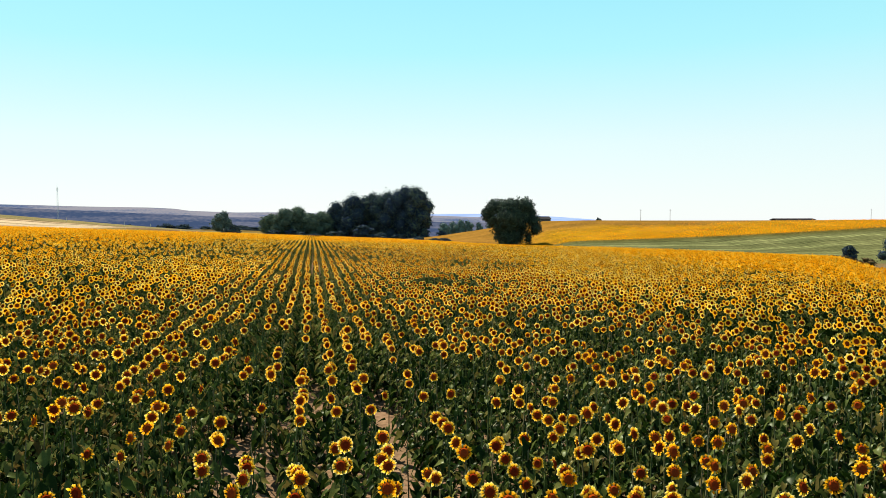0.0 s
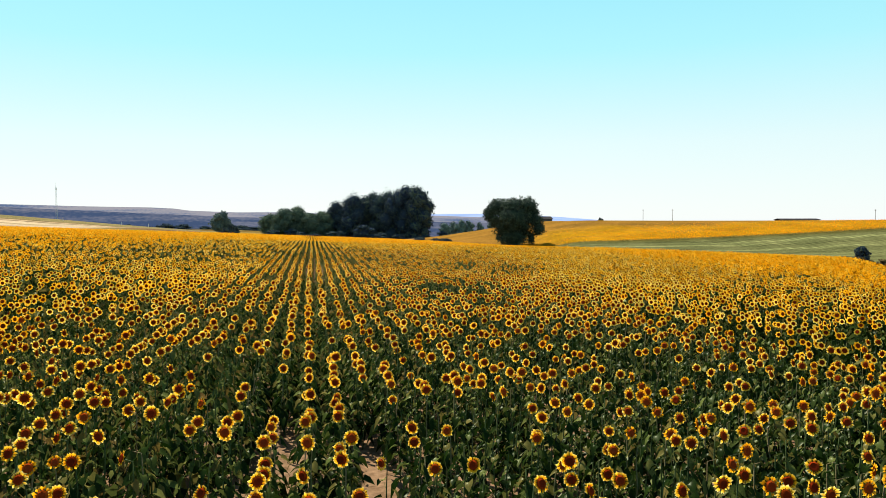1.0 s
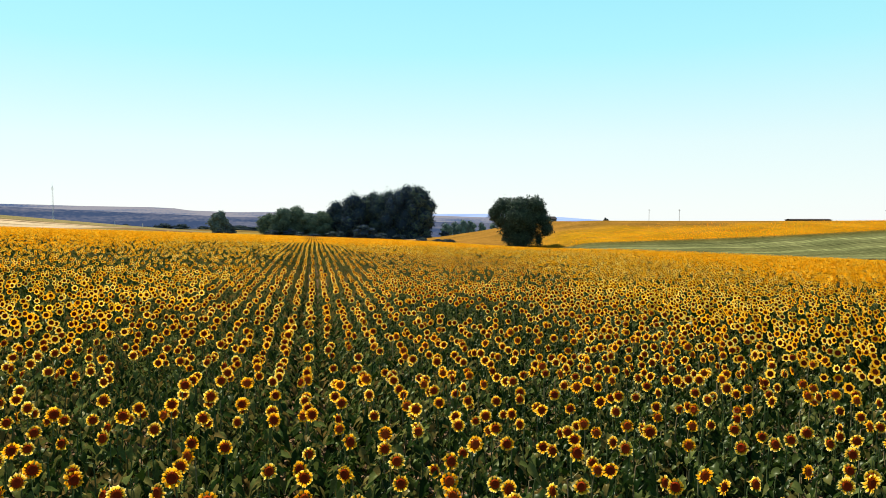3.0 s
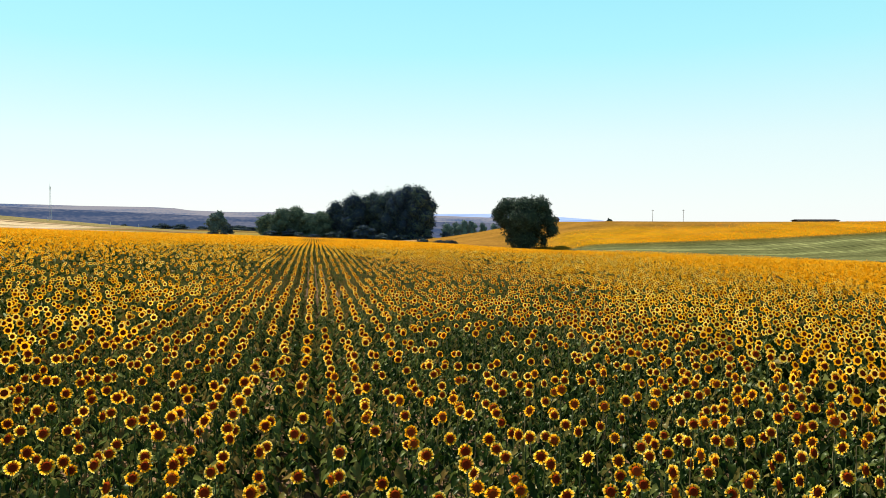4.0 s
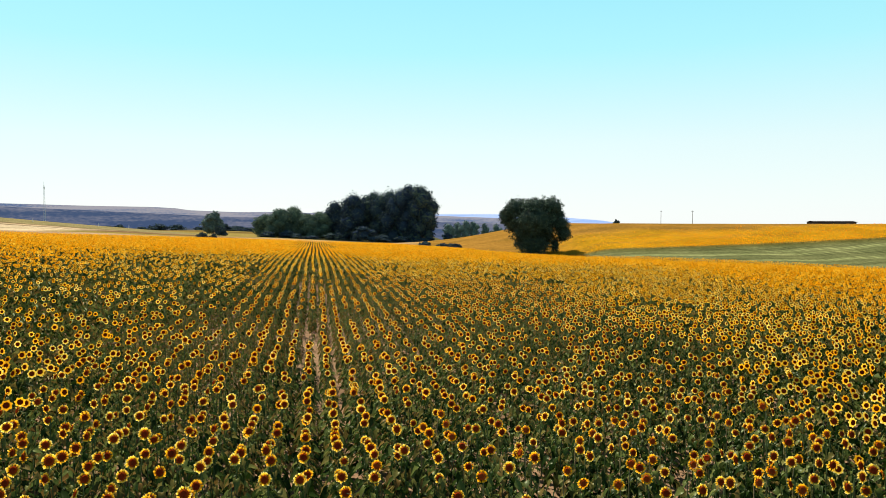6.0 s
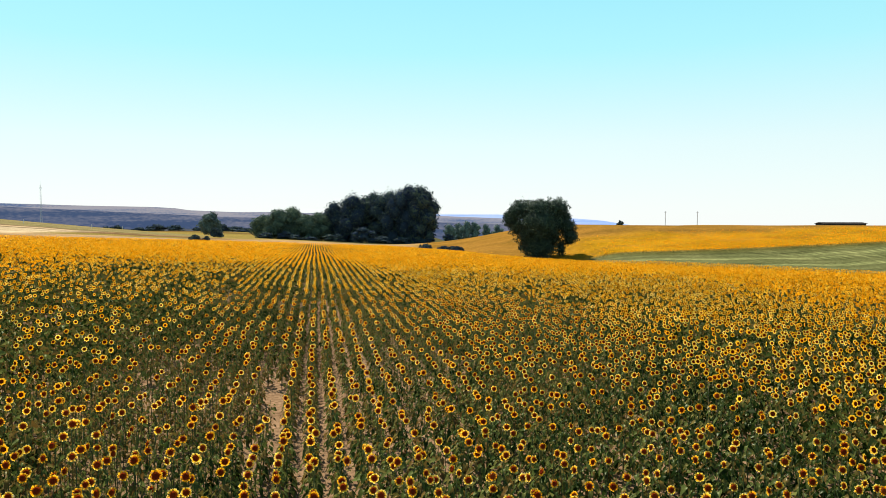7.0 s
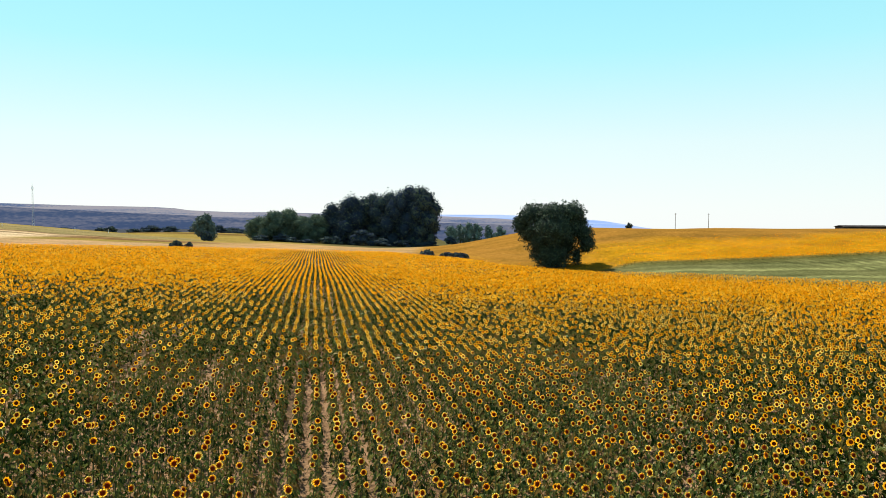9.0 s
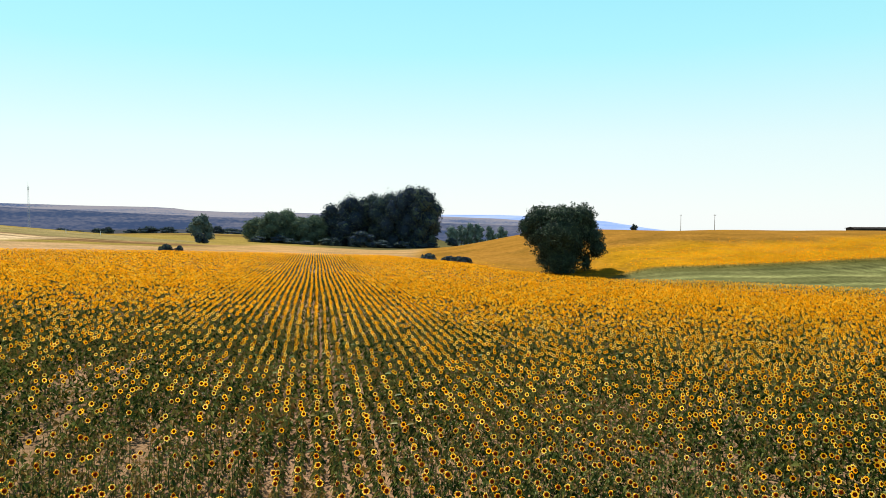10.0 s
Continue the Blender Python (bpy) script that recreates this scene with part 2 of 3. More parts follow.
def ground():
    a = np.radians(np.concatenate([np.linspace(-180, -42, 30)[:-1], np.linspace(-42, 42, 200), np.linspace(42, 180, 30)[1:-1]]))
    r = np.concatenate([[0.0], np.geomspace(2.0, 10, 20)[:-1], np.geomspace(10, 138, 110), np.linspace(139, 190, 52), np.linspace(191, 340, 75), np.geomspace(345, 4800, 60)])
    x, y = r[:, None] * np.sin(a)[None], r[:, None] * np.cos(a)[None]
    z = land_height(x, y)
    nr, na = x.shape
    i = np.arange(nr - 1)[:, None] * na
    j = np.arange(na)[None]
    k = (j + 1) % na
    quads = np.stack([i + j, i + k, i + na + k, i + na + j], -1).reshape(-1, 4)[:, ::-1]
    verts = np.stack([x, y, z], -1).reshape(-1, 3)
    me = mesh_from_arrays("ground", verts, quads)
    X, Y = verts[:, 0], verts[:, 1]
    soil, straw, green, grass = (np.array(c) for c in ((0.20, 0.126, 0.072), (0.25, 0.17, 0.085), (0.112, 0.116, 0.046), (0.085, 0.078, 0.034)))
    col = np.tile(grass, (len(X), 1))

    def lay(c, w):
        col[:] = col * (1 - w[:, None]) + c * w[:, None]
    wobble = 3 * np.sin(X * 0.11) + 2 * np.sin(X * 0.31 + Y * 0.1)
    lay(green, smooth(20, 34, X) * smooth(120, 150, Y + wobble))
    skew = Y - 0.24 * np.maximum(0, X - 42) + wobble * 0.3
    for k in range(22):
        s, tone = 140 + 2.05 * k + 0.6 * math.sin(k * 2.3), (2.5, 0.45, 1.6, 0.4, 2.2, 0.55)[k % 6]
        lay(green * tone, smooth(22, 36, X) * np.exp(-((skew - s) / 0.75) ** 2) * (0.55 + 0.45 * np.sin(X * 0.05 + 1.9 * k)))
    beyond = Y - field_north(X) + wobble * 0.6
    west = smooth(-24, -46, X + 0.2 * (Y - 250)) * smooth(-8, 0, beyond)
    farther = smooth(-108, -118, X)
    lay(np.array((0.21, 0.155, 0.042)), west)
    lay(np.array((0.31, 0.205, 0.105)), west * (1 - smooth(58, 66, beyond)))
    lay(np.array((0.15, 0.090, 0.042)), west * smooth(78, 80, beyond) * (1 - smooth(101, 103, beyond)))
    lay(np.array((0.44, 0.34, 0.21)), west * farther * smooth(46, 50, beyond) * (1 - smooth(108, 112, beyond)))
    lay(np.array((0.19, 0.155, 0.070)), west * smooth(-84, -100, X) * smooth(103, 105, beyond) * (1 - smooth(150, 160, beyond)))
    for s in (34, 66, 80, 90, 102):
        lay(np.array((0.085, 0.050, 0.022)), west * (0.55 + 0.45 * np.sin(X * 0.045 + s)) * np.exp(-((beyond - s) / 2.8) ** 2))
    lay(straw * 1.25, west * np.exp(-((beyond - 97) / 1.5) ** 2))
    lay(np.array((0.085, 0.045, 0.020)), west * np.exp(-((Y - 560) / 18) ** 2))
    # far valley floor: the hills' haze blue painted over the ground
    lay(np.array((0.045, 0.050, 0.062)), west * smooth(900, 1040, Y))
    lay(np.array((0.30, 0.19, 0.085)), smooth(-84, -66, X) * smooth(2, -8, X) * smooth(-8, 0, beyond) * (1 - smooth(345, 360, Y)))
    lay(np.array((0.15, 0.105, 0.050)), smooth(-4, 2, X - field_east(Y)) * (1 - smooth(125, 150, Y)))
    rise = smooth(-16, -6, X) * smooth(-2, 2, Y - far_border(X)) * (1 - smooth(380, 460, Y))
    up = Y - far_border(X) + wobble
    lay(np.array((0.32, 0.165, 0.008)), rise)
    lay(np.array((0.22, 0.112, 0.020)), rise * np.maximum(smooth(16, 34, up), 0.8 * smooth(34, 14, X)))
    for k in range(14):
        lay(np.array((0.15, 0.085, 0.02)), rise * 0.5 * np.exp(-((up - 6 - 5.2 * k - 2 * math.sin(k * 1.9)) / 1.2) ** 2) * (0.5 + 0.5 * np.sin(X * 0.06 + k * 2.2)))
    lay(np.array((0.085, 0.082, 0.024)), smooth(24, 36, X) * np.exp(-((Y - far_border(X) + 2) / 2.2) ** 2))
    inside = (X < field_east(Y)) & (Y < field_north(X))
    lay(soil, inside.astype(float))
    me.attributes.new("land", "FLOAT_COLOR", "POINT").data.foreach_set("color", np.concatenate([col, np.ones((len(X), 1))], 1).astype(np.float32).ravel())
    me.materials.append(GROUND)
    me.polygons.foreach_set("use_smooth", np.ones(len(me.polygons), bool))
    return tagged(new("ground", me), "rolling farmland of dry soil, straw and grass strips", "ground", kind="structure")


ground()


def ridge(name, dist, top, depth, mat, seed, lump, label):
    """A far chain of hills across the view; top gives its height at each bearing in degrees."""
    rng = np.random.default_rng(seed)
    a = np.linspace(-60, 60, 400)
    h = np.interp(a, [p[0] for p in top], [p[1] for p in top])
    rough = sum(rng.uniform(0.4, 1) / f * np.sin(np.radians(a) * f * 9 + rng.uniform(0, 6)) for f in (2, 5, 11, 23, 47))
    h = h + lump * rough
    prof = [(0, -60), (0.25, -20), (0.55, 0), (0.8, 0), (1.0, 0)]
    verts, n = [], len(a)
    share = (0.0, 0.35, 0.75, 1.0, 0.6)
    for s, (d, base) in zip(share, prof):
        rr = dist + depth * d
        verts.append(np.stack([rr * np.sin(np.radians(a)), rr * np.cos(np.radians(a)), -140 + (h + 140) * s + (base if s == 0 else 0)], -1))
    i = np.arange(4)[:, None] * n
    j = np.arange(n - 1)[None]
    quads = np.stack([i + j, i + j + 1, i + n + j + 1, i + n + j], -1).reshape(-1, 4)
    me = mesh_from_arrays(name, np.concatenate(verts), quads)
    me.materials.append(mat)
    return tagged(new(name, me), label, "hills", kind="structure")


# the third colour is the haze that each ridge is made to glow with
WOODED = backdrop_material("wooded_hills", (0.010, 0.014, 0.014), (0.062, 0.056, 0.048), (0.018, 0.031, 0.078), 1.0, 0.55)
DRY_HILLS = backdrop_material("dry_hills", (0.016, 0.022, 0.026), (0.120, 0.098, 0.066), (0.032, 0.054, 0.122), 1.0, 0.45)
HAZED_HILLS = backdrop_material("hazed_hills", (0.05, 0.06, 0.08), (0.12, 0.12, 0.13), (0.12, 0.20, 0.40), 1.0, 0.5)
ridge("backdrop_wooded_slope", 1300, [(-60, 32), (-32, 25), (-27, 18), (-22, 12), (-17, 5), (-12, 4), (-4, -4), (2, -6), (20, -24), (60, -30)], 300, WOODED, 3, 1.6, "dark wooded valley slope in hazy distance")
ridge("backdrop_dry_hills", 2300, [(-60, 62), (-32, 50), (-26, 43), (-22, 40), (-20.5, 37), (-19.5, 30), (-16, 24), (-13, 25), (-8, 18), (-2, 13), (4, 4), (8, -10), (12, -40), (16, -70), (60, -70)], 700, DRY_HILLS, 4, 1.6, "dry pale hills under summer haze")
ridge("backdrop_hazed_hills", 3600, [(-60, 60), (-30, 40), (-10, 24), (0, 24), (4, 24), (8, 10), (12, -10), (15, -45), (20, -90), (60, -90)], 700, HAZED_HILLS, 5, 3.0, "far hills on the horizon, blue with painted haze")


# ---- trees and bushes ----
def tube(bm, pts, radii, sides=6):
    rings = []
    for i, (p, r) in enumerate(zip(pts, radii)):
        p = Vector(p)
        d = (Vector(pts[min(i + 1, len(pts) - 1)]) - Vector(pts[max(i - 1, 0)])).normalized()
        a = d.cross(Vector((0.3, 1, 0.1))).normalized()
        b = d.cross(a)
        rings.append([bm.verts.new(p + r * (math.cos(k * math.tau / sides) * a + math.sin(k * math.tau / sides) * b)) for k in range(sides)])
    for lo, hi in zip(rings, rings[1:]):
        for k in range(sides):
            bm.faces.new((lo[k], lo[(k + 1) % sides], hi[(k + 1) % sides], hi[k]))
    bm.faces.new(rings[-1])
    bm.faces.new(rings[0][::-1])
    return bm


def leaf_cloud(rng, lobes, count, size, droop=0.0):
    """Leaf sprays scattered through the outer shells of some lobes (centre, radii), with gaps and a ragged outline."""
    weight = np.array([l[3] * l[4] * l[5] for l in lobes]) ** 0.67
    pick = rng.choice(len(lobes), count, p=weight / weight.sum())
    L = np.array(lobes)[pick]
    d = rng.normal(size=(count, 3))
    d /= np.linalg.norm(d, axis=1)[:, None]
    ragged = 1 + 0.20 * np.sin(d[:, 0] * 9 + L[:, 0] * 3) * np.sin(d[:, 2] * 8 + L[:, 1]) + 0.10 * np.sin(d[:, 1] * 17 + L[:, 2])
    rad = (0.45 + 0.6 * rng.random(count) ** 0.45) * ragged
    c = L[:, :3] + d * rad[:, None] * L[:, 3:6]
    c[:, 2] = np.maximum(c[:, 2], 0.15)
    s = size * rng.uniform(0.55, 1.35, count)
    n = d * 0.8 + rng.normal(size=(count, 3)) * 0.7 + np.array([0, 0, 0.4])
    n /= np.linalg.norm(n, axis=1)[:, None]
    t = np.cross(n, rng.normal(size=(count, 3)))
    t[:, 2] -= droop
    t /= np.linalg.norm(t, axis=1)[:, None]
    b = np.cross(n, t)
    q = np.stack([c - t * s[:, None], c + b * 0.45 * s[:, None], c + t * s[:, None], c - b * 0.45 * s[:, None] + n * 0.2 * s[:, None]], 1)
    tone = np.repeat(rng.random(count), 4)
    return q.reshape(-1, 3), np.arange(count * 4).reshape(-1, 4), tone


def leaf_mass(rng, lobes, share):
    """The closed inside of a crown: an added lumpy shell in each lobe, which the outer sprays cover."""
    V, Q, T, base, rows, cols = [], [], [], 0, 7, 10
    for x, y, z, a, b, c in lobes:
        th, ph = np.meshgrid(np.linspace(0, math.pi, rows + 1), np.linspace(0, math.tau, cols, endpoint=False), indexing="ij")
        d = np.stack([np.sin(th) * np.cos(ph), np.sin(th) * np.sin(ph), np.cos(th)], -1).reshape(-1, 3)
        lump = 1 + 0.16 * np.sin(d[:, 0] * 6 + rng.uniform(0, 6)) * np.sin(d[:, 2] * 7 + rng.uniform(0, 6)) + 0.08 * np.sin(d[:, 1] * 13 + rng.uniform(0, 6))
        v = np.array([x, y, z]) + d * (share * lump)[:, None] * np.array([a, b, c])
        v[:, 2] = np.maximum(v[:, 2], 0.05)
        i, j = np.meshgrid(np.arange(rows), np.arange(cols), indexing="ij")
        k = (j + 1) % cols
        V.append(v)
        Q.append(np.stack([i * cols + j, (i + 1) * cols + j, (i + 1) * cols + k, i * cols + k], -1).reshape(-1, 4) + base)
        # tones from the lower half only, painting shade inside the crown
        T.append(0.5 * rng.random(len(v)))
        base += len(v)
    return np.concatenate(V), np.concatenate(Q), np.concatenate(T)


def make_tree(name, seed, height, width, label, category="tree", leaves=2600, size=0.5, low=0.12, mat=None, trunks=1, lobes=11, droop=0.0, depth=1.0, top_heavy=0.5, shape=None):
    rng = np.random.default_rng(seed)
    top = new(name)
    tagged(top, label, category)
    w = width / 2
    cloud = []
    for i in range(lobes):
        f = (i + 0.5) / lobes
        z = height * (low + (0.86 - low) * f)
        spread = w * (0.42 + top_heavy * math.sin(math.pi * min(1, 0.25 + 0.7 * f)) * 0.6)
        a = i * 2.4 + rng.uniform(-0.4, 0.4)
        k = rng.uniform(0.55, 1.0) * (1 - 0.55 * max(0, f - 0.65) / 0.35)
        rr = w * rng.uniform(0.36, 0.52)
        cloud.append((math.cos(a) * spread * k, math.sin(a) * spread * k * depth, z, rr, rr * depth, min(rr, height * 0.17) * rng.uniform(0.9, 1.2)))
    if shape:
        cloud = [(1.05 * x, rng.uniform(-0.35, 0.35) * w, 1.05 * z, 1.05 * a, 1.15 * a, 1.05 * b) for x, z, a, b in shape]
    cloud.append((0, 0, height * 0.5, w * 0.5, w * 0.5 * depth, height * 0.33))
    tipz = max(c[2] + c[5] for c in cloud)
    cloud = [(*c[:2], c[2] * height * 0.97 / tipz, *c[3:]) for c in cloud]
    for t in range(trunks):
        a = t * math.tau / trunks + 0.7
        off = 0.0 if trunks == 1 else w * 0.14
        lean = 0.0 if trunks == 1 else w * 0.3
        r = height * 0.022 / trunks ** 0.5 + 0.02
        pts = [(math.cos(a) * (off + lean * s), math.sin(a) * (off + lean * s), height * 0.72 * s) for s in (0, 0.3, 0.65, 1)]
        pts[0] = (pts[0][0], pts[0][1], -0.25)
        part("trunk", tube(bmesh.new(), pts, [r * 1.35, r, r * 0.7, r * 0.2], 7), BARK, top)
    for c in cloud[::2]:
        s = rng.uniform(0.25, 0.45)
        start = Vector((0, 0, c[2] * 0.75))
        end = Vector(c[:3])
        mid = start.lerp(end, 0.5) + Vector((0, 0, 0.04 * height))
        part("limb", tube(bmesh.new(), [start, mid, end], [height * 0.011, height * 0.007, height * 0.002], 5), BARK, top)
    v, q, tone = leaf_cloud(rng, cloud, leaves, size, droop)
    mv, mq, mt = leaf_mass(rng, cloud, 0.74)
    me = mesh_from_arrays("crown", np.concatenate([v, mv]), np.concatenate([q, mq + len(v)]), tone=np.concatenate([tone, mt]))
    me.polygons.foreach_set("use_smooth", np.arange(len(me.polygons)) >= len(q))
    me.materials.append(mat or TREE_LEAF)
    crown = new("crown", me)
    crown.parent = top
    return top


def stand(ob, x, y, turn=0.0, sink=0.0):
    ob.matrix_basis = pose(x, y, float(land_height(x, y)) - sink, 0, 0, turn)
    return ob


def seen_at(px, dist, top=None):
    """East-west place of a bearing, and the height over the soil of a tip at that distance."""
    x = (px - 784) / 1279 * dist
    return x if top is None else (x, EYE + (384 - top) / 1279 * dist - float(land_height(x, dist)))


grove = [(476, 441, 377, 46), (500, 432, 367, 44), (524, 438, 363, 42), (548, 435, 375, 46), (572, 441, 372, 44), (596, 444, 354, 50), (622, 441, 341, 56), (650, 450, 337, 58),
         (676, 444, 334, 56), (700, 435, 333, 54), (718, 441, 324, 60), (737, 432, 326, 52)]
for i, (px, dist, tip, wide) in enumerate(grove):
    x, high = seen_at(px, dist, tip)
    kind = "tall dark green poplar in a dense grove" if high > 20 else "dark green tree at the low end of the grove"
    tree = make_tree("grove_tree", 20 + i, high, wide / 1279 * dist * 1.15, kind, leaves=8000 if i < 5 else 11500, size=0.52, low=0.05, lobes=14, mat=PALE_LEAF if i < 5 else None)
    tagged(stand(tree, x, dist, i * 50), group="grove beyond the sunflower field")

for k in range(13):  # scrub along the foot of the grove
    x = -100 + 8.2 * k + 2.5 * math.sin(k * 2.1)
    stand(make_tree("shrub", 300 + k, 3.4 + 1.3 * math.sin(k * 1.7), 9.5 + 2 * math.sin(k * 0.9), "dark shrub at the foot of the grove", "shrub", 650, 0.42, 0.1, None, 2, 7), x, 421 + 3 * math.sin(k * 1.3))

WILLOW_SHAPE = [(-3.9, 9.9, 2.4, 2.0), (-5.0, 9.4, 1.5, 1.3), (2.8, 10.1, 2.6, 2.0), (4.2, 9.6, 1.6, 1.5), (-0.4, 9.7, 2.4, 1.9), (-5.8, 7.6, 1.7, 1.4), (5.2, 6.4, 2.0, 1.7), (6.4, 4.6, 1.3, 1.3),
                (-0.5, 7.2, 4.6, 3.2), (-0.3, 2.3, 3.9, 2.6), (-0.6, 10.2, 2.8, 1.7), (5.9, 4.4, 1.5, 1.5), (-4.2, 6.0, 1.8, 1.5), (4.2, 8.0, 2.0, 1.7), (4.3, 2.2, 0.9, 1.8), (-1.6, 4.2, 3.0, 3.0), (1.8, 4.6, 2.8, 3.0), (5.6, 3.8, 0.9, 1.3), (-6.3, 8.6, 1.0, 0.9), (5.4, 8.6, 1.0, 1.0)]
x, high = seen_at(902, 188, 347)
stand(make_tree("willow_tree", 7, high, 15.0, "lone round-headed willow at the field edge", leaves=34000, size=0.23, low=0.05, mat=WILLOW_LEAF, trunks=4, lobes=22, droop=0.5, shape=WILLOW_SHAPE), x, 188)
x, high = seen_at(389, 450, 374)
stand(make_tree("lone_tree", 8, high + 0.6, 13.6, "small hazy dark tree beyond the field edge", leaves=3000, size=0.7, low=0.1, lobes=9, mat=HAZED_LEAF), x, 450)
for px, dist, tip, wide, seed in ((1503, 128, 433, 2.9, 31), (1580, 126, 413, 4.0, 32), (411, 300, 397, 4.6, 33), (642, 405, 396, 15.0, 36)):
    x, high = seen_at(px, dist, tip)
    stand(make_tree("bush", seed, max(high, 1.0), wide, "low dark green bush in dry grass", "bush", 1500, 0.20 if dist < 150 else 0.5, 0.15, None, 2, 8), x, dist)


for x, y, high, wide, seed in [(-62.5, 206, 2.1, 3.0, 61), (-59.6, 206, 1.8, 1.8, 62), (-8.2, 231, 2.0, 4.8, 34), (-3.0, 225, 1.55, 4.2, 35), (0.4, 219, 1.5, 3.8, 37), (-0.8, 224, 1.4, 3.4, 38), (86.5, 405, 4.4 - float(land_height(86.5, 405)), 4.0, 64)] + [(-345 + 12.5 * k + 4 * math.sin(k * 1.3), 650 + 9 * math.sin(k * 2.1), 5.2 + 1.5 * math.sin(k * 1.7), 15 + 4 * math.sin(k), 170 + k) for k in range(18)]:
    stand(make_tree("bush", seed, high, wide, "dark bush in a hedge line beyond the field", "bush", 800 if y > 600 else 500, 0.65 if y > 600 else 0.4, 0.08, None, 2, 7), x, y)
for px, dist, tip, wide, seed in ((784, 700, 392, 15, 81), (799, 720, 390, 13, 82), (813, 710, 386, 15, 83), (826, 715, 388, 14, 84), (846, 730, 392, 12, 85), (866, 740, 393, 14, 86)):
    x = seen_at(px, dist)
    stand(make_tree("far_tree", seed, seen_at(px, dist, tip)[1], wide, "far tree, haze painted into its leaves, beside distant farm buildings", "tree", 700, 1.0, 0.1, HAZED_LEAF, 1, 7), x, dist)


DRY_LEAF = foliage("dry_weed_leaf", [(0.0, (0.09, 0.060, 0.028)), (0.5, (0.16, 0.110, 0.050)), (1.0, (0.10, 0.10, 0.035))], 0.8, 0.0, 0.2, 1.1)
for k in range(26):  # dry weeds along the eastern edge of the crop
    y = 92 + 2.4 * k + math.sin(k * 2.7)
    stand(make_tree("weed_clump", 400 + k, 0.9 + 0.35 * math.sin(k * 1.9), 2.0 + 0.8 * math.sin(k * 1.1), "dry brown weed clump beside the sunflower field", "weeds", 260, 0.16, 0.1, DRY_LEAF, 2, 5), float(field_east(y)) + 1.6 + 1.3 * math.sin(k * 1.4), y)


# ---- poles, mast and farm buildings ----
def box(bm, x0, x1, y0, y1, z0, z1):
    v = [bm.verts.new(c) for c in ((x0, y0, z0), (x1, y0, z0), (x1, y1, z0), (x0, y1, z0), (x0, y0, z1), (x1, y0, z1), (x1, y1, z1), (x0, y1, z1))]
    for f in ((3, 2, 1, 0), (4, 5, 6, 7), (0, 1, 5, 4), (1, 2, 6, 5), (2, 3, 7, 6), (3, 0, 4, 7)):
        bm.faces.new([v[i] for i in f])
    return bm


def power_pole(x, y, high):
    top = new("power_pole")
    tagged(top, "slim weathered wooden power pole with a crossarm", "power pole", "poles along the rise")
    part("post", tube(bmesh.new(), [(0, 0, -0.4), (0, 0, high * 0.5), (0, 0, high)], [0.15, 0.13, 0.10], 8), WOOD, top)
    part("crossarm", box(bmesh.new(), -0.6, 0.6, -0.06, 0.06, high - 0.55, high - 0.38), WOOD, top)
    for k in (-0.5, 0.0, 0.5):
        part("insulator", tube(bmesh.new(), [(k, 0, high - 0.38 if k else high), (k, 0, high - 0.2 if k else high + 0.18)], [0.06, 0.04], 6), WHITE, top)
    return stand(top, x, y)


for px in (1132, 1184, 1540):
    x = seen_at(px, 432)
    power_pole(x, 432, EYE + (384 - 370) / 1279 * 432 - float(land_height(x, 432)))


def lattice_mast(x, y, high):
    top = new("lattice_mast")
    tagged(top, "tall slender galvanised lattice mast in the valley", "mast")
    foot, tip = 1.1, 0.35
    corner = [(math.cos(a), math.sin(a)) for a in (0.5, 0.5 + math.tau / 3, 0.5 + 2 * math.tau / 3)]

    def at(k, s):
        r = foot + (tip - foot) * s
        return (corner[k][0] * r, corner[k][1] * r, high * s)
    for k in range(3):
        part("leg", tube(bmesh.new(), [(*at(k, 0)[:2], -0.5), at(k, 1)], [0.12, 0.08], 5), STEEL, top)
    steps = 16
    for s in range(steps):
        for k in range(3):
            a, b = at(k, s / steps), at((k + 1) % 3, (s + 1) / steps)
            part("brace", tube(bmesh.new(), [a, b], [0.05, 0.05], 4), STEEL, top)
    part("antenna", tube(bmesh.new(), [(0, 0, high - 0.2), (0, 0, high + 3.5)], [0.08, 0.04], 6), STEEL, top)
    for k in range(3):
        part("panel_antenna", box(bmesh.new(), corner[k][0] * 0.6 - 0.15, corner[k][0] * 0.6 + 0.15, corner[k][1] * 0.6 - 0.1, corner[k][1] * 0.6 + 0.1, high - 3.0, high - 1.2), WHITE, top)
    return stand(top, x, y)


mx = seen_at(97, 611)
lattice_mast(mx, 611, EYE + (384 - 330) / 1279 * 611 - float(land_height(mx, 611)))


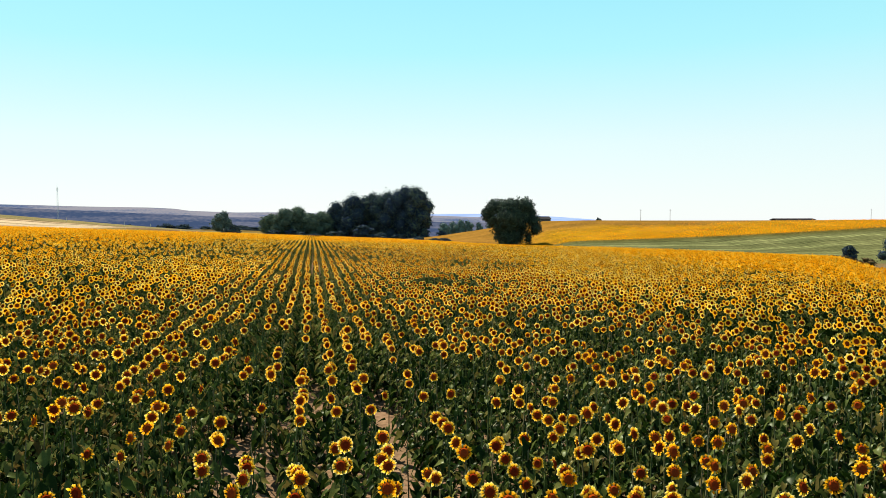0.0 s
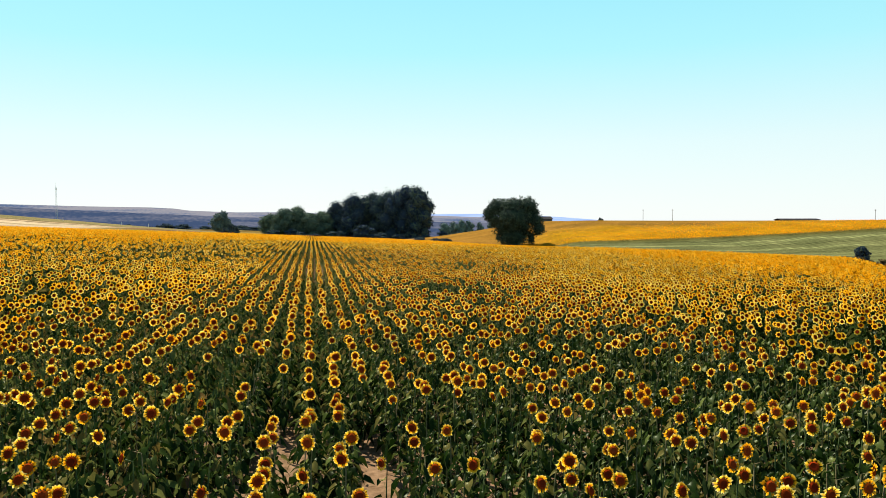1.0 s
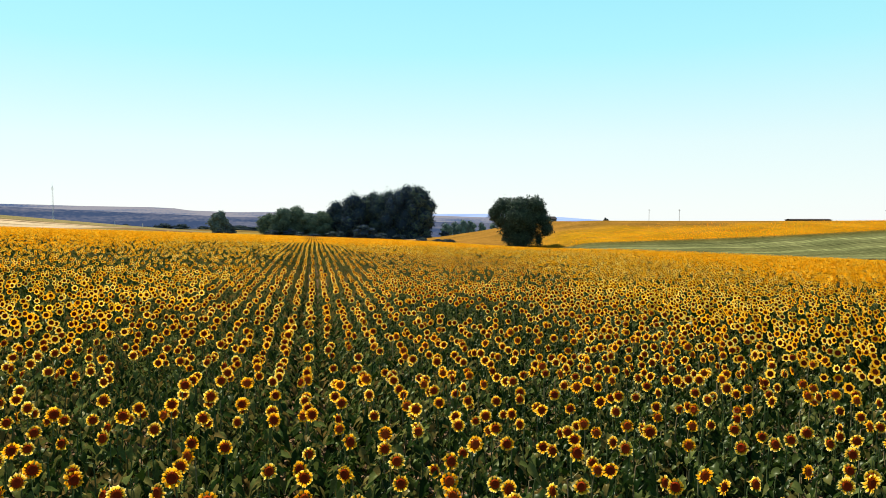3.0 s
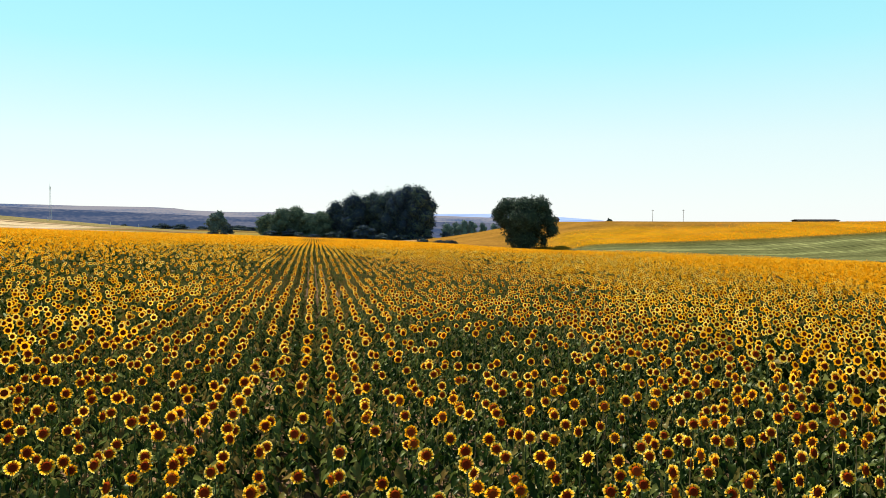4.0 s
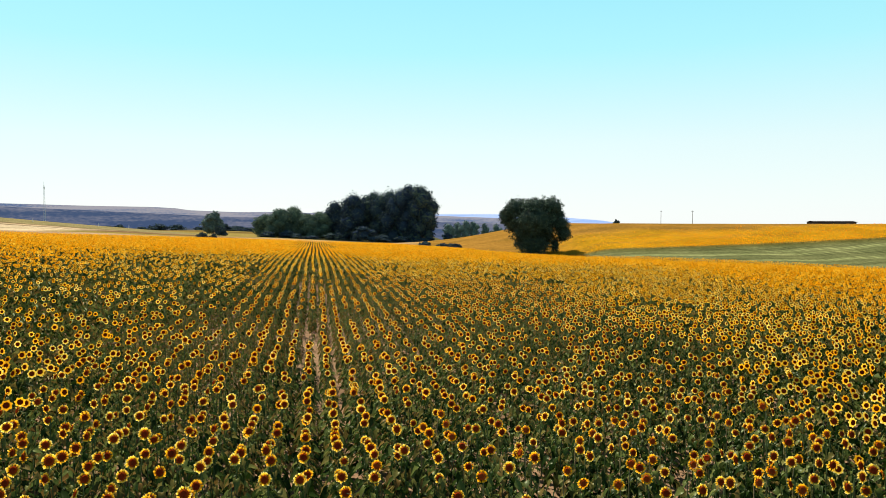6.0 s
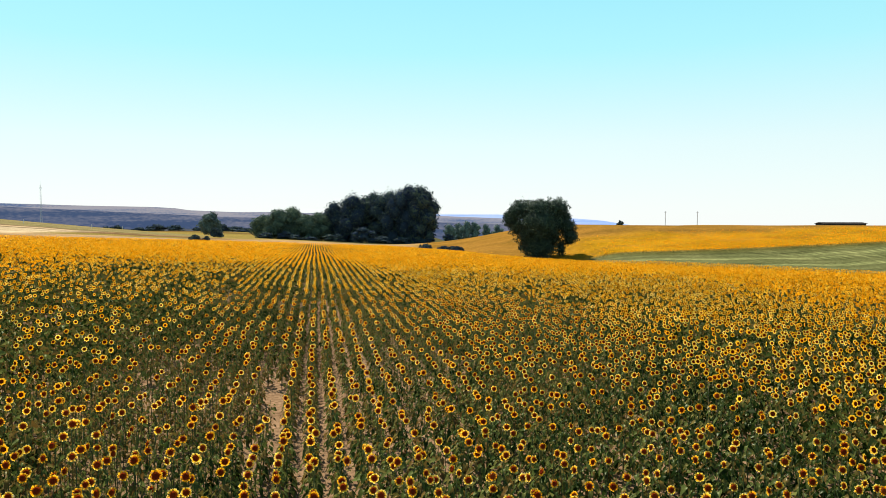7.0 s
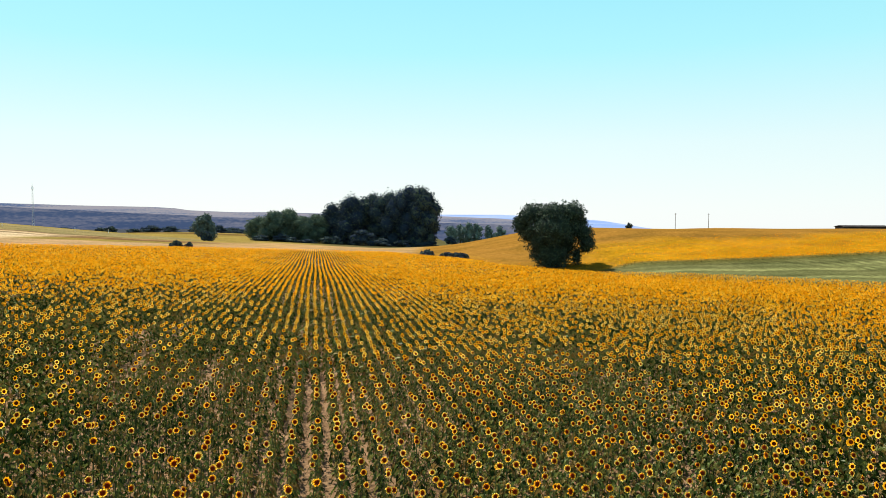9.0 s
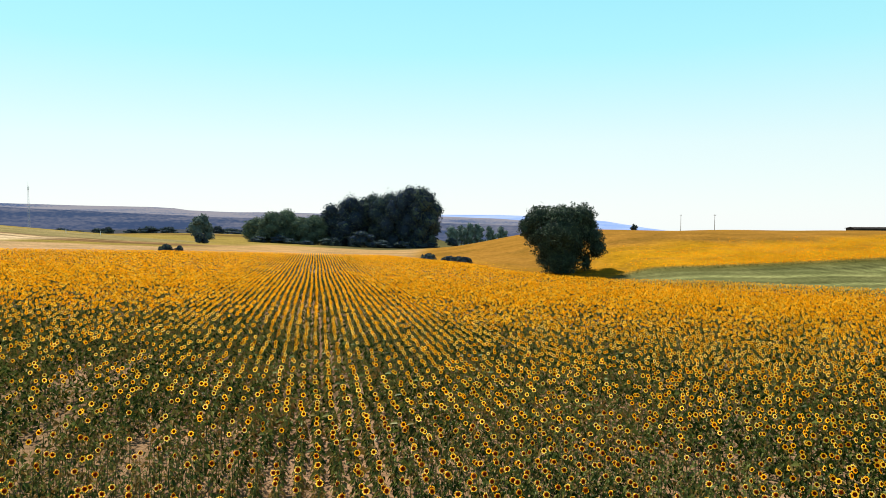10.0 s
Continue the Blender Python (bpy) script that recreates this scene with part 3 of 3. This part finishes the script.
def farm_building(name, x, y, wide, deep, wall, roof_rise, label, wall_mat, turn=0.0, openings=3):
    top = new(name)
    tagged(top, label, "building")
    w, d = wide / 2, deep / 2
    part("wall", box(bmesh.new(), -w, w, -d, d, -2.0, wall), wall_mat, top)
    bm = bmesh.new()
    e = 0.4
    v = [bm.verts.new(c) for c in ((-w - e, -d - e, wall - 0.1), (w + e, -d - e, wall - 0.1), (w + e, 0, wall + roof_rise), (-w - e, 0, wall + roof_rise), (-w - e, d + e, wall - 0.1), (w + e, d + e, wall - 0.1),
                                   (-w - e, -d - e, wall + 0.05), (w + e, -d - e, wall + 0.05), (w + e, 0, wall + roof_rise + 0.15), (-w - e, 0, wall + roof_rise + 0.15), (-w - e, d + e, wall + 0.05), (w + e, d + e, wall + 0.05))]
    for f in ((0, 1, 2, 3)[::-1], (3, 2, 5, 4)[::-1], (6, 7, 8, 9), (9, 8, 11, 10), (0, 1, 7, 6), (4, 5, 11, 10)[::-1], (0, 3, 9, 6)[::-1], (3, 4, 10, 9)[::-1], (1, 2, 8, 7), (2, 5, 11, 8)):
        bm.faces.new([v[i] for i in f])
    part("roof", bm, ROOF, top)
    for k in range(openings):
        cx = -w + wide * (k + 0.5) / openings
        part("window", box(bmesh.new(), cx - 0.5, cx + 0.5, -d - 0.06, -d + 0.05, 0.9, min(wall - 0.3, 2.1)), DARK_GLASS, top)
    return stand(top, x, y, turn)


DARK_GLASS = grained("dark_window", (0.02, 0.022, 0.025), (0.04, 0.043, 0.048), 3.0, 0.2, 0.5)
BOARDS = grained("dark_boards", (0.05, 0.05, 0.06), (0.09, 0.09, 0.10), 6.0)
bx = seen_at(1401, 347)
farm_building("long_shed", bx, 347, 18, 7, 3.4 - float(land_height(bx, 347)), 0.4, "long low dark shed on the rise", ROOF, openings=0)
hx = seen_at(957, 420)
farm_building("farm_house", hx, 420, 8, 7, max(2.0, 3.6 - float(land_height(hx, 420))), 1.3, "small dark farm house with a low pitched roof", BOARDS, 12, 2)
for px, y, wide, tall, seed in ((795, 740, 8, 3.2, 0), (833, 830, 9, 3.4, 1), (92, 600, 5, 3.0, 2)):
    farm_building("white_house", seen_at(px, y), y, wide, 6, tall, 1.0, "small white farm building in the valley", WHITE, 10 * seed, 2)


def marker_post(x, y):
    top = new("marker_post")
    tagged(top, "pale wooden boundary post in dry straw", "post")
    part("post", tube(bmesh.new(), [(0, 0, -0.3), (0, 0, 1.3), (0, 0, 1.45)], [0.09, 0.08, 0.04], 6), WHITE, top)
    part("cap", tube(bmesh.new(), [(0, 0, 1.45), (0, 0, 1.52)], [0.10, 0.06], 6), WOOD, top)
    return stand(top, x, y)


for px, y in ((112, 285), (215, 300), (262, 310)):
    marker_post(seen_at(px, y), y)


# ---- sunflowers ----
ROW_GAP, ROW_TURN, ROW_SHIFT, STEP = 0.476, radians(10.45), 0.27, 0.36
TALL, HEAD = 1.25, 0.80  # height of the neck, and the head's size against the drawing of its pieces
FACE = radians(6)  # bearing that the heads look to, from -y


class Pieces:
    """Collects triangles with a material index and returns them as arrays."""

    def __init__(self):
        self.v, self.f, self.m, self.t = [], [], [], []

    def add(self, verts, tris, mat, tone=0.0):
        base = len(self.v)
        self.v += [tuple(p) for p in verts]
        self.f += [tuple(base + i for i in t) for t in tris]
        self.m += [mat] * len(tris)
        self.t += list(tone) if isinstance(tone, (list, tuple)) else [tone] * len(verts)

    def arrays(self):
        return np.array(self.v, np.float32), np.array(self.f, np.int32), np.array(self.m, np.int32), np.array(self.t, np.float32)


def head_frame(up):
    c = Vector((0, -0.07, TALL))
    n = Vector((0, -math.cos(up), math.sin(up)))
    return c, n, Vector((1, 0, 0)), Vector((1, 0, 0)).cross(n) * -1


def stem_pieces(rng):
    p = Pieces()
    pts = [(0, 0, -0.05), (rng.uniform(-0.03, 0.03), 0.02, 0.5), (rng.uniform(-0.03, 0.03), 0.05, 0.9), (0, 0.04, TALL - 0.06), (0, -0.06, TALL - 0.01)]
    rad = (0.013, 0.011, 0.010, 0.008, 0.010)
    ring = []
    for (x, y, z), r in zip(pts, rad):
        ring += [(x + r * math.cos(k * math.tau / 3), y + r * math.sin(k * math.tau / 3), z) for k in range(3)]
    tris = []
    for i in range(len(pts) - 1):
        for k in range(3):
            a, b = i * 3 + k, i * 3 + (k + 1) % 3
            tris += [(a, b, b + 3), (a, b + 3, a + 3)]
    p.add(ring, tris, 0)
    return p


def leaf_pieces(rng, z, angle, long, mat=1, petiole=0.10, rich=True):
    p = Pieces()
    d = Vector((math.cos(angle), math.sin(angle), 0))
    s = Vector((-math.sin(angle), math.cos(angle), 0))
    up = Vector((0, 0, 1))
    o = up * z
    root = o + d * petiole + up * petiole * 0.5
    droop = rng.uniform(0.25, 1.35)
    w = long * rng.uniform(0.33, 0.48)
    tw = rng.uniform(-0.7, 0.7)
    tone = rng.random()
    if rich:
        p.add([o + s * 0.006, o - s * 0.006, root], [(0, 1, 2)], mat, tone)
        mid = root + d * long * 0.45 + up * (-droop * long * 0.12)
        tip = root + d * long * 0.95 - up * long * droop
        l1, r1 = root + d * long * 0.12 + s * w * 0.75 + up * (0.03 + tw * w), root + d * long * 0.12 - s * w * 0.75 + up * (0.03 - tw * w)
        l2, r2 = root + d * long * 0.5 + s * w * 0.8 + up * (0.015 - droop * long * 0.2 + tw * w), root + d * long * 0.5 - s * w * 0.8 + up * (0.015 - droop * long * 0.2 - tw * w)
        p.add([root, l1, l2, tip, r2, r1, mid], [(0, 6, 1), (1, 6, 2), (2, 6, 3), (3, 6, 4), (4, 6, 5), (5, 6, 0)], mat, tone)
    else:
        tip = root + d * long * 0.95 - up * long * droop
        p.add([o + d * petiole * 0.6, root + d * long * 0.3 + s * w + up * (0.03 + tw * w), tip, root + d * long * 0.3 - s * w + up * (0.03 - tw * w)], [(0, 1, 2), (0, 2, 3)], mat, tone)
    return p


def disc_pieces(rng, up, sides=10):
    p = Pieces()
    c, n, a, b = head_frame(up)
    ring = [HEAD * (math.cos(k * math.tau / sides) * a + math.sin(k * math.tau / sides) * b) for k in range(sides)]
    verts = [c + n * 0.018] + [c + n * 0.024 + r * 0.048 for r in ring] + [c + n * 0.008 + r * 0.069 for r in ring]
    p.add(verts, [(0, 1 + k, 1 + (k + 1) % sides) for k in range(sides)], 2)
    tris = []
    for k in range(sides):
        i, j = 1 + k, 1 + (k + 1) % sides
        tris += [(i, i + sides, j + sides), (i, j + sides, j)]
    p.add(verts, tris, 3)
    return p


def petal_pieces(rng, up, count=22):
    p = Pieces()
    c, n, a, b = head_frame(up)
    for k in range(count):
        t = (k + rng.uniform(-0.3, 0.3)) * math.tau / count
        r, s = HEAD * (math.cos(t) * a + math.sin(t) * b), HEAD * (-math.sin(t) * a + math.cos(t) * b)
        long = rng.uniform(0.102, 0.128)
        wide = rng.uniform(0.017, 0.023)
        bend = rng.uniform(-0.03, 0.035)
        p.add([c + r * 0.064 + n * 0.006, c + r * 0.098 + s * wide + n * (0.006 + bend * 0.4), c + r * long + s * rng.uniform(-0.012, 0.012) + n * bend, c + r * 0.098 - s * wide + n * (0.012 + bend * 0.4)], [(0, 1, 2), (0, 2, 3)], 4, (2.24, 2.68, 3.0, 2.68))
    return p


def calyx_pieces(up, sides=8):
    p = Pieces()
    c, n, a, b = head_frame(up)
    ring = [c + n * 0.004 + 0.072 * HEAD * (math.cos(k * math.tau / sides) * a + math.sin(k * math.tau / sides) * b) for k in range(sides)]
    p.add([c - n * 0.035] + ring, [(0, 1 + (k + 1) % sides, 1 + k) for k in range(sides)], 1)
    return p


def merge(*many):
    out = Pieces()
    for p in many:
        base = len(out.v)
        out.v += p.v
        out.f += [tuple(base + i for i in t) for t in p.f]
        out.m += p.m
        out.t += p.t
    return out


def plant_leaves(rng, count, rich, low=0.15, spread=1.0):
    out = []
    a = rng.uniform(0, 6.28)
    for i in range(count):
        f = i / max(1, count - 1)
        out.append(leaf_pieces(rng, low + (TALL - (0.21 if rich else 0.34) - low) * f, a + i * 2.4, spread * (0.165 if rich else 0.25) * rng.uniform(0.7, 1.3) * (1 - 0.35 * f * f), petiole=0.04 + (0.17 - 0.08 * f) * spread * rng.random(), rich=rich))
    return out


def low_leaves(rng, count, spread=1.0, rich=False):
    """Broad old leaves low on the stem, which close the canopy over the soil."""
    return [leaf_pieces(rng, rng.uniform(0.08, 0.5), rng.uniform(0, 6.28), spread * rng.uniform(0.16, 0.27), petiole=spread * rng.uniform(0.06, 0.20), rich=rich) for _ in range(count)]


def star(rng, up, points, mat, outer, inner, lift):
    p = Pieces()
    c, n, a, b = head_frame(up)
    verts, tones = [c + n * lift], [2.3]
    for k in range(points):
        t = k * math.tau / points + 0.3
        verts.append(c + n * lift * 0.5 + HEAD * (outer if k % 2 == 0 else inner) * (math.cos(t) * a + math.sin(t) * b))
        tones.append(2.86 if k % 2 == 0 else 2.60)
    p.add(verts, [(0, 1 + k, 1 + (k + 1) % points) for k in range(points)], mat, tones)
    return p


def flat(up, sides, mat, radius, lift):
    p = Pieces()
    c, n, a, b = head_frame(up)
    p.add([c + n * lift + HEAD * radius * (math.cos((k + 0.5) * math.tau / sides) * a + math.sin((k + 0.5) * math.tau / sides) * b) for k in range(sides)], [(0, k, k + 1) for k in range(1, sides - 1)], mat, 2.50 if mat == 4 else 0.0)
    return p


def near_plant(seed, bloom=True, leaves=16, low=4, spread=1.0):
    rng = np.random.default_rng(seed)
    up = radians(rng.uniform(0, 28))
    body = [stem_pieces(rng), *plant_leaves(rng, leaves, True, 0.2, spread), *low_leaves(rng, low, spread, True)]
    return merge(*body, disc_pieces(rng, up, 8), petal_pieces(rng, up, 18), calyx_pieces(up, 5)) if bloom else merge(*body, *plant_leaves(rng, 3, True, 0.9))


def sparse_plant(seed, bloom=True):
    return near_plant(seed, bloom, 15, 6, 0.94)


def lean_plant(seed, bloom=True):
    return near_plant(seed, bloom, 15, 6, 0.74)


def middle_plant(seed, bloom=True):
    rng = np.random.default_rng(seed)
    up = radians(rng.uniform(0, 28))
    stalk = Pieces()
    stalk.add([(-0.014, 0, 0), (0.014, 0, 0), (0, 0.02, TALL)], [(0, 1, 2)], 0)
    body = [stalk, *plant_leaves(rng, 9, False, 0.2, 0.82)]
    return merge(*body, star(rng, up, 14, 4, 0.133, 0.102, 0.006), flat(up, 7, 2, 0.074, 0.02)) if bloom else merge(*body, *plant_leaves(rng, 2, False, 0.9))


def far_plant(seed, bloom=True):
    rng = np.random.default_rng(seed)
    up = radians(rng.uniform(0, 28))
    body = plant_leaves(rng, 3, False, 0.5)
    return merge(*body, flat(up, 6, 4, 0.142, 0.004), flat(up, 4, 2, 0.069, 0.02)) if bloom else merge(*body, *plant_leaves(rng, 1, False, 1.0))


def distant_plant(seed, bloom=True):
    rng = np.random.default_rng(seed)
    up = radians(rng.uniform(0, 28))
    body = plant_leaves(rng, 2, False, 0.7)
    return merge(*body, flat(up, 4, 4, 0.172, 0.004), flat(up, 3, 2, 0.072, 0.02)) if bloom else merge(*body)


def speck_plant(seed):
    rng = np.random.default_rng(seed)
    head = flat(radians(rng.uniform(0, 30)), 4, 4, 0.34, 0.004)
    head.v = [(x, y, z - TALL + 0.55) for x, y, z in head.v]
    head.t = [2.34] * len(head.t)
    return head


FLOWER_MATS = [STEM, LEAF, DISC, RIM, PETAL]


def patchiness(x, y):
    """Vigour of the crop, 0 to 1: thin on the dry western knoll, with bare spots and lush spots."""
    w = 0.55 + 0.22 * np.sin(x * 0.31 + 1.3 * np.sin(y * 0.17)) * np.sin(y * 0.23 + 0.8 * np.sin(x * 0.21 + 2)) + 0.16 * np.sin(x * 1.1 + y * 0.4 + 1) * np.sin(y * 0.9 - x * 0.5)
    w = w + 0.25 * smooth(-2, 9, x + 0.06 * (30 - y))
    return w - 1.9 * bareness(x, y)


def lattice_noise(x, y, cell, seed):
    """Smooth random values, 0 to 1, that change over about one cell."""
    r = np.random.default_rng(seed).random((128, 128))
    u, v = x / cell, y / cell
    i, j = np.floor(u).astype(int), np.floor(v).astype(int)
    a, b = smooth(0, 1, u - i), smooth(0, 1, v - j)
    g = lambda p, s: r[p % 128, s % 128]
    return (g(i, j) * (1 - a) + g(i + 1, j) * a) * (1 - b) + (g(i, j + 1) * (1 - a) + g(i + 1, j + 1) * a) * b


LEAFY = [(0.7, 36.7), (0.0, 32.8), (1.9, 30.3), (-0.9, 38.0), (-0.9, 35.0), (1.3, 53.1), (7.3, 64.3), (8.8, 61.9), (4.7, 53.1), (0.5, 50.0), (3.5, 83.9), (4.9, 75.3), (9.5, 80.5), (1.6, 79.1), (2.1, 72.4), (4.4, 89.3), (2.0, 11.3), (3.8, 16.9), (-1.2, 17.5)]


def blooming(x, y, rng):
    """Which plants show an open head: most, in clusters, with some leafy green spots among them."""
    spot = lattice_noise(x, y, 2.0, 31) * 0.5 + lattice_noise(x, y, 0.75, 32) * 0.5
    share = (0.78 * smooth(0.28, 0.52, spot) + 0.12) * (1 - 0.18 * smooth(0, 5, x))
    rich = smooth(15, 34, y)
    dense = 0.50 + 0.47 * smooth(0.31, 0.46, spot)
    dense = dense + (0.98 - dense) * np.maximum(smooth(98, 132, y), (0.75 - 0.28 * smooth(66, 84, y)) * smooth(-3, 7, x) * smooth(48, 62, y))
    dense = dense * (1 - 0.34 * smooth(-1, -8, x + 0.05 * (y - 60)) * smooth(42, 54, y) * (1 - smooth(84, 108, y)))
    dense = dense * (1 - 0.28 * smooth(-7, -16, x) * (1 - smooth(62, 80, y)))
    dense = dense + (0.95 - dense) * 0.55 * smooth(54, 62, y) * smooth(-6, -1, x + 0.2 * (y - 66)) * (1 - smooth(78, 90, y))
    share = share * (1 - rich) + dense * rich
    for cx, cy in LEAFY:
        share = share * (1 - 0.85 * bell(x, y, cx, cy, 0.66 + 0.005 * cy, 0.95 + 0.009 * cy))
    return rng.random(len(x)) < share


def dryness(x, y):
    patch = 0.30 + 1.35 * lattice_noise(x, y, 2.2, 31)
    return np.clip(0.20 * bell(x, y, -7, 14, 8, 14) + 0.28 * patch * smooth(32, 56, y) * (1 - 0.5 * smooth(110, 150, y)) + 0.12 * bell(x, y, -9, 72, 12, 30) + 0.25 * bell(x, y, -8, 36, 8, 16), 0, 0.85)


def plant_sites():
    rng = np.random.default_rng(11)
    ca, sa = math.cos(ROW_TURN), math.sin(ROW_TURN)
    ia = np.arange(-380, 380)
    ib = np.arange(-80, 900)
    A, B = np.meshgrid(ia * ROW_GAP + ROW_SHIFT, ib * STEP, indexing="ij")
    A = A + rng.normal(0, 0.03, A.shape) + 0.05 * np.sin(B * 0.11 + 2 * np.sin(A))
    B = B + rng.uniform(-0.5, 0.5, B.shape) * STEP + rng.uniform(0, 1, (len(ia), 1)) * STEP
    x, y = (A * ca - B * sa).ravel(), (A * sa + B * ca).ravel()
    keep = (x < field_east(y)) & (y < field_north(x)) & (np.abs(x) < 36 + 0.70 * np.maximum(y, 0)) & (y > -12)
    x, y = x[keep], y[keep]
    w = patchiness(x, y)
    alive = rng.random(len(x)) < np.clip(0.66 + 0.45 * w, 0.0, 0.97)
    x, y, w = x[alive], y[alive], np.clip(w[alive], 0, 1)
    size = (1.0 - 0.14 * smooth(32, 52, y) - 0.07 * smooth(55, 80, y)) * (0.92 + 0.12 * w) * rng.normal(1, 0.055, len(x))
    turn = FACE + rng.normal(0, 0.38, len(x))
    return x, y, size, turn, rng.random(len(x))


def scatter(templates, x, y, size, turn, tone, rng):
    """Copies of some plant templates on the soil, joined into arrays."""
    z = land_height(x, y)
    pick = rng.integers(0, len(templates), len(x))
    V, F, M, T, base = [], [], [], [], 0
    for i, tpl in enumerate(templates):
        v, f, m, vt = tpl.arrays()
        s = pick == i
        k = int(s.sum())
        if not k:
            continue
        c, d = np.cos(turn[s])[:, None], np.sin(turn[s])[:, None]
        sc = size[s][:, None]
        vx = (v[None, :, 0] * c - v[None, :, 1] * d) * sc + x[s][:, None]
        vy = (v[None, :, 0] * d + v[None, :, 1] * c) * sc + y[s][:, None]
        vz = v[None, :, 2] * sc + z[s][:, None]
        V.append(np.stack([vx, vy, vz], -1).reshape(-1, 3))
        F.append((f[None] + base + (np.arange(k) * len(v))[:, None, None]).reshape(-1, 3))
        M.append(np.tile(m, k))
        dry = dryness(x[s], y[s])[:, None]
        T.append(np.where(vt >= 2, vt - 2 + 0.42 * (tone[s][:, None] - 0.5), 1 - (1 - 0.73 * ((tone[s][:, None] + vt) % 1.0)) * (1 - dry)).clip(0, 1).ravel())
        base += k * len(v)
    return np.concatenate(V), np.concatenate(F), np.concatenate(M), np.concatenate(T)


def join(sets):
    V, F, M, T, base = [], [], [], [], 0
    for v, f, m, t in sets:
        V.append(v), F.append(f + base), M.append(m), T.append(t)
        base += len(v)
    return np.concatenate(V), np.concatenate(F), np.concatenate(M), np.concatenate(T)


def stuff(name, arrays, label, category, group=""):
    v, f, m, t = arrays
    me = mesh_from_arrays(name, v, f, m, t)
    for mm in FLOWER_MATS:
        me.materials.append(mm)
    return tagged(new(name, me), label, category, group, "stuff")


sx, sy, ssize, sturn, stone = plant_sites()
reach = np.maximum.reduce([1.63 * np.abs(sx + 0.06 * sy), sy - 61, np.full(len(sx), 9)])
aside = np.abs(sx) > 16 + 0.70 * np.maximum(sy, 0)
reach = np.where(aside, 130, np.where(sy < 5, 40, reach))
reach = reach * np.random.default_rng(77).normal(1, 0.13, len(sx))
front = (np.abs(sx + 0.06 * sy) < 2.9) & (sy > 8.5) & (sy < 17.8)
rng = np.random.default_rng(5)
open_head = blooming(sx, sy, rng)
thin = np.arange(len(sx)) % 2 == 0
worn = (sx + 0.06 * sy + 0.8 * np.sin(sy * 0.5) < 1.5) & (sy < 100)
meagre = sy + 4 * np.sin(sx * 0.7) > 46
close = np.where(meagre, 15, np.where(sy < 24, 16, 13))
zones = [(near_plant, ~front & (reach < close) & ~meagre), (sparse_plant, (reach < 15) & meagre & ~worn), (lean_plant, (reach < 15) & meagre & worn), (middle_plant, (reach >= close) & (reach < 40)), (far_plant, (reach >= 40) & (reach < 82)), (distant_plant, (reach >= 82) & (thin | aside))]
layers = []
for maker, where_it_grows in zones:
    for bloom, count in ((True, 9), (False, 4)):
        w = where_it_grows & (open_head == bloom)
        layers.append(scatter([maker(s + 40 * bloom, bloom) for s in range(count)], sx[w], sy[w], ssize[w], sturn[w], stone[w], rng))
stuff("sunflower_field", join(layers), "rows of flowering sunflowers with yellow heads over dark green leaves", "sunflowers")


def flower_mesh(name, pieces):
    v, f, m, t = pieces.arrays()
    me = mesh_from_arrays(name, v, f, m, np.where(t >= 2, t - 2, 0.71 * t))
    for mm in FLOWER_MATS:
        me.materials.append(mm)
    return me


def sunflower(seed, bloom=True):
    r = np.random.default_rng(seed)
    up = radians(r.uniform(0, 28))
    top = new("sunflower")
    tagged(top, "flowering sunflower with yellow petals and a brown disc" if bloom else "leafy green sunflower plant without an open head", "sunflower", "sunflowers in the front rows")

    def put(name, pieces, parent):
        ob = new(name, flower_mesh(name, pieces))
        ob.parent = parent
        return ob
    put("stem", stem_pieces(r), top)
    for p in plant_leaves(r, 13, True, 0.2) + low_leaves(r, 6, 1.0, True):
        put("leaf", p, top)
    if bloom:
        head = put("flower_head", calyx_pieces(up), top)
        put("disc", disc_pieces(r, up), head)
        put("petals", petal_pieces(r, up), head)
    return top


for bloom in (True, False):
    patterns = [sunflower(s + 50 * bloom, bloom) for s in range(7 if bloom else 3)]
    for k, i in enumerate(np.nonzero(front & (open_head == bloom))[0]):
        m = pose(sx[i], sy[i], float(land_height(sx[i], sy[i])), 0, 0, math.degrees(sturn[i])) @ Matrix.Scale(float(ssize[i]), 4)
        if k < len(patterns):
            patterns[k].matrix_basis = m
        else:
            ob = copy_thing(patterns[k % len(patterns)], m)
            ob.scale = (ssize[i],) * 3


# ---- far sunflower field on the rise ----
def far_field():
    r = np.random.default_rng(21)
    n = 60000
    x = r.uniform(-16, 280, n)
    deep = 72 * r.random(n) ** 1.3
    y = far_border(x) + deep
    keep = (np.abs(x) < 12 + 0.70 * y) & (r.random(n) < (0.1 + 0.9 * smooth(25, 60, x)) * (1 - smooth(8, 34, deep)))
    x, y = x[keep], y[keep]
    crop = scatter([speck_plant(s) for s in range(90, 96)], x, y, r.uniform(0.22, 0.34, len(x)), FACE + r.normal(0, 0.4, len(x)), r.random(len(x)), r)
    x = r.uniform(26, 280, 3600)
    y = far_border(x) - r.uniform(-0.6, 2.6, len(x))
    hem = scatter([merge(*plant_leaves(np.random.default_rng(s), 5, False, 0.1)) for s in range(4)], x, y, r.uniform(0.22, 0.42, len(x)), r.uniform(0, 6, len(x)), 0.4 * r.random(len(x)), r)
    return join([crop, hem])


stuff("distant_sunflower_field", far_field(), "distant field of golden sunflowers on a gentle rise", "sunflowers")
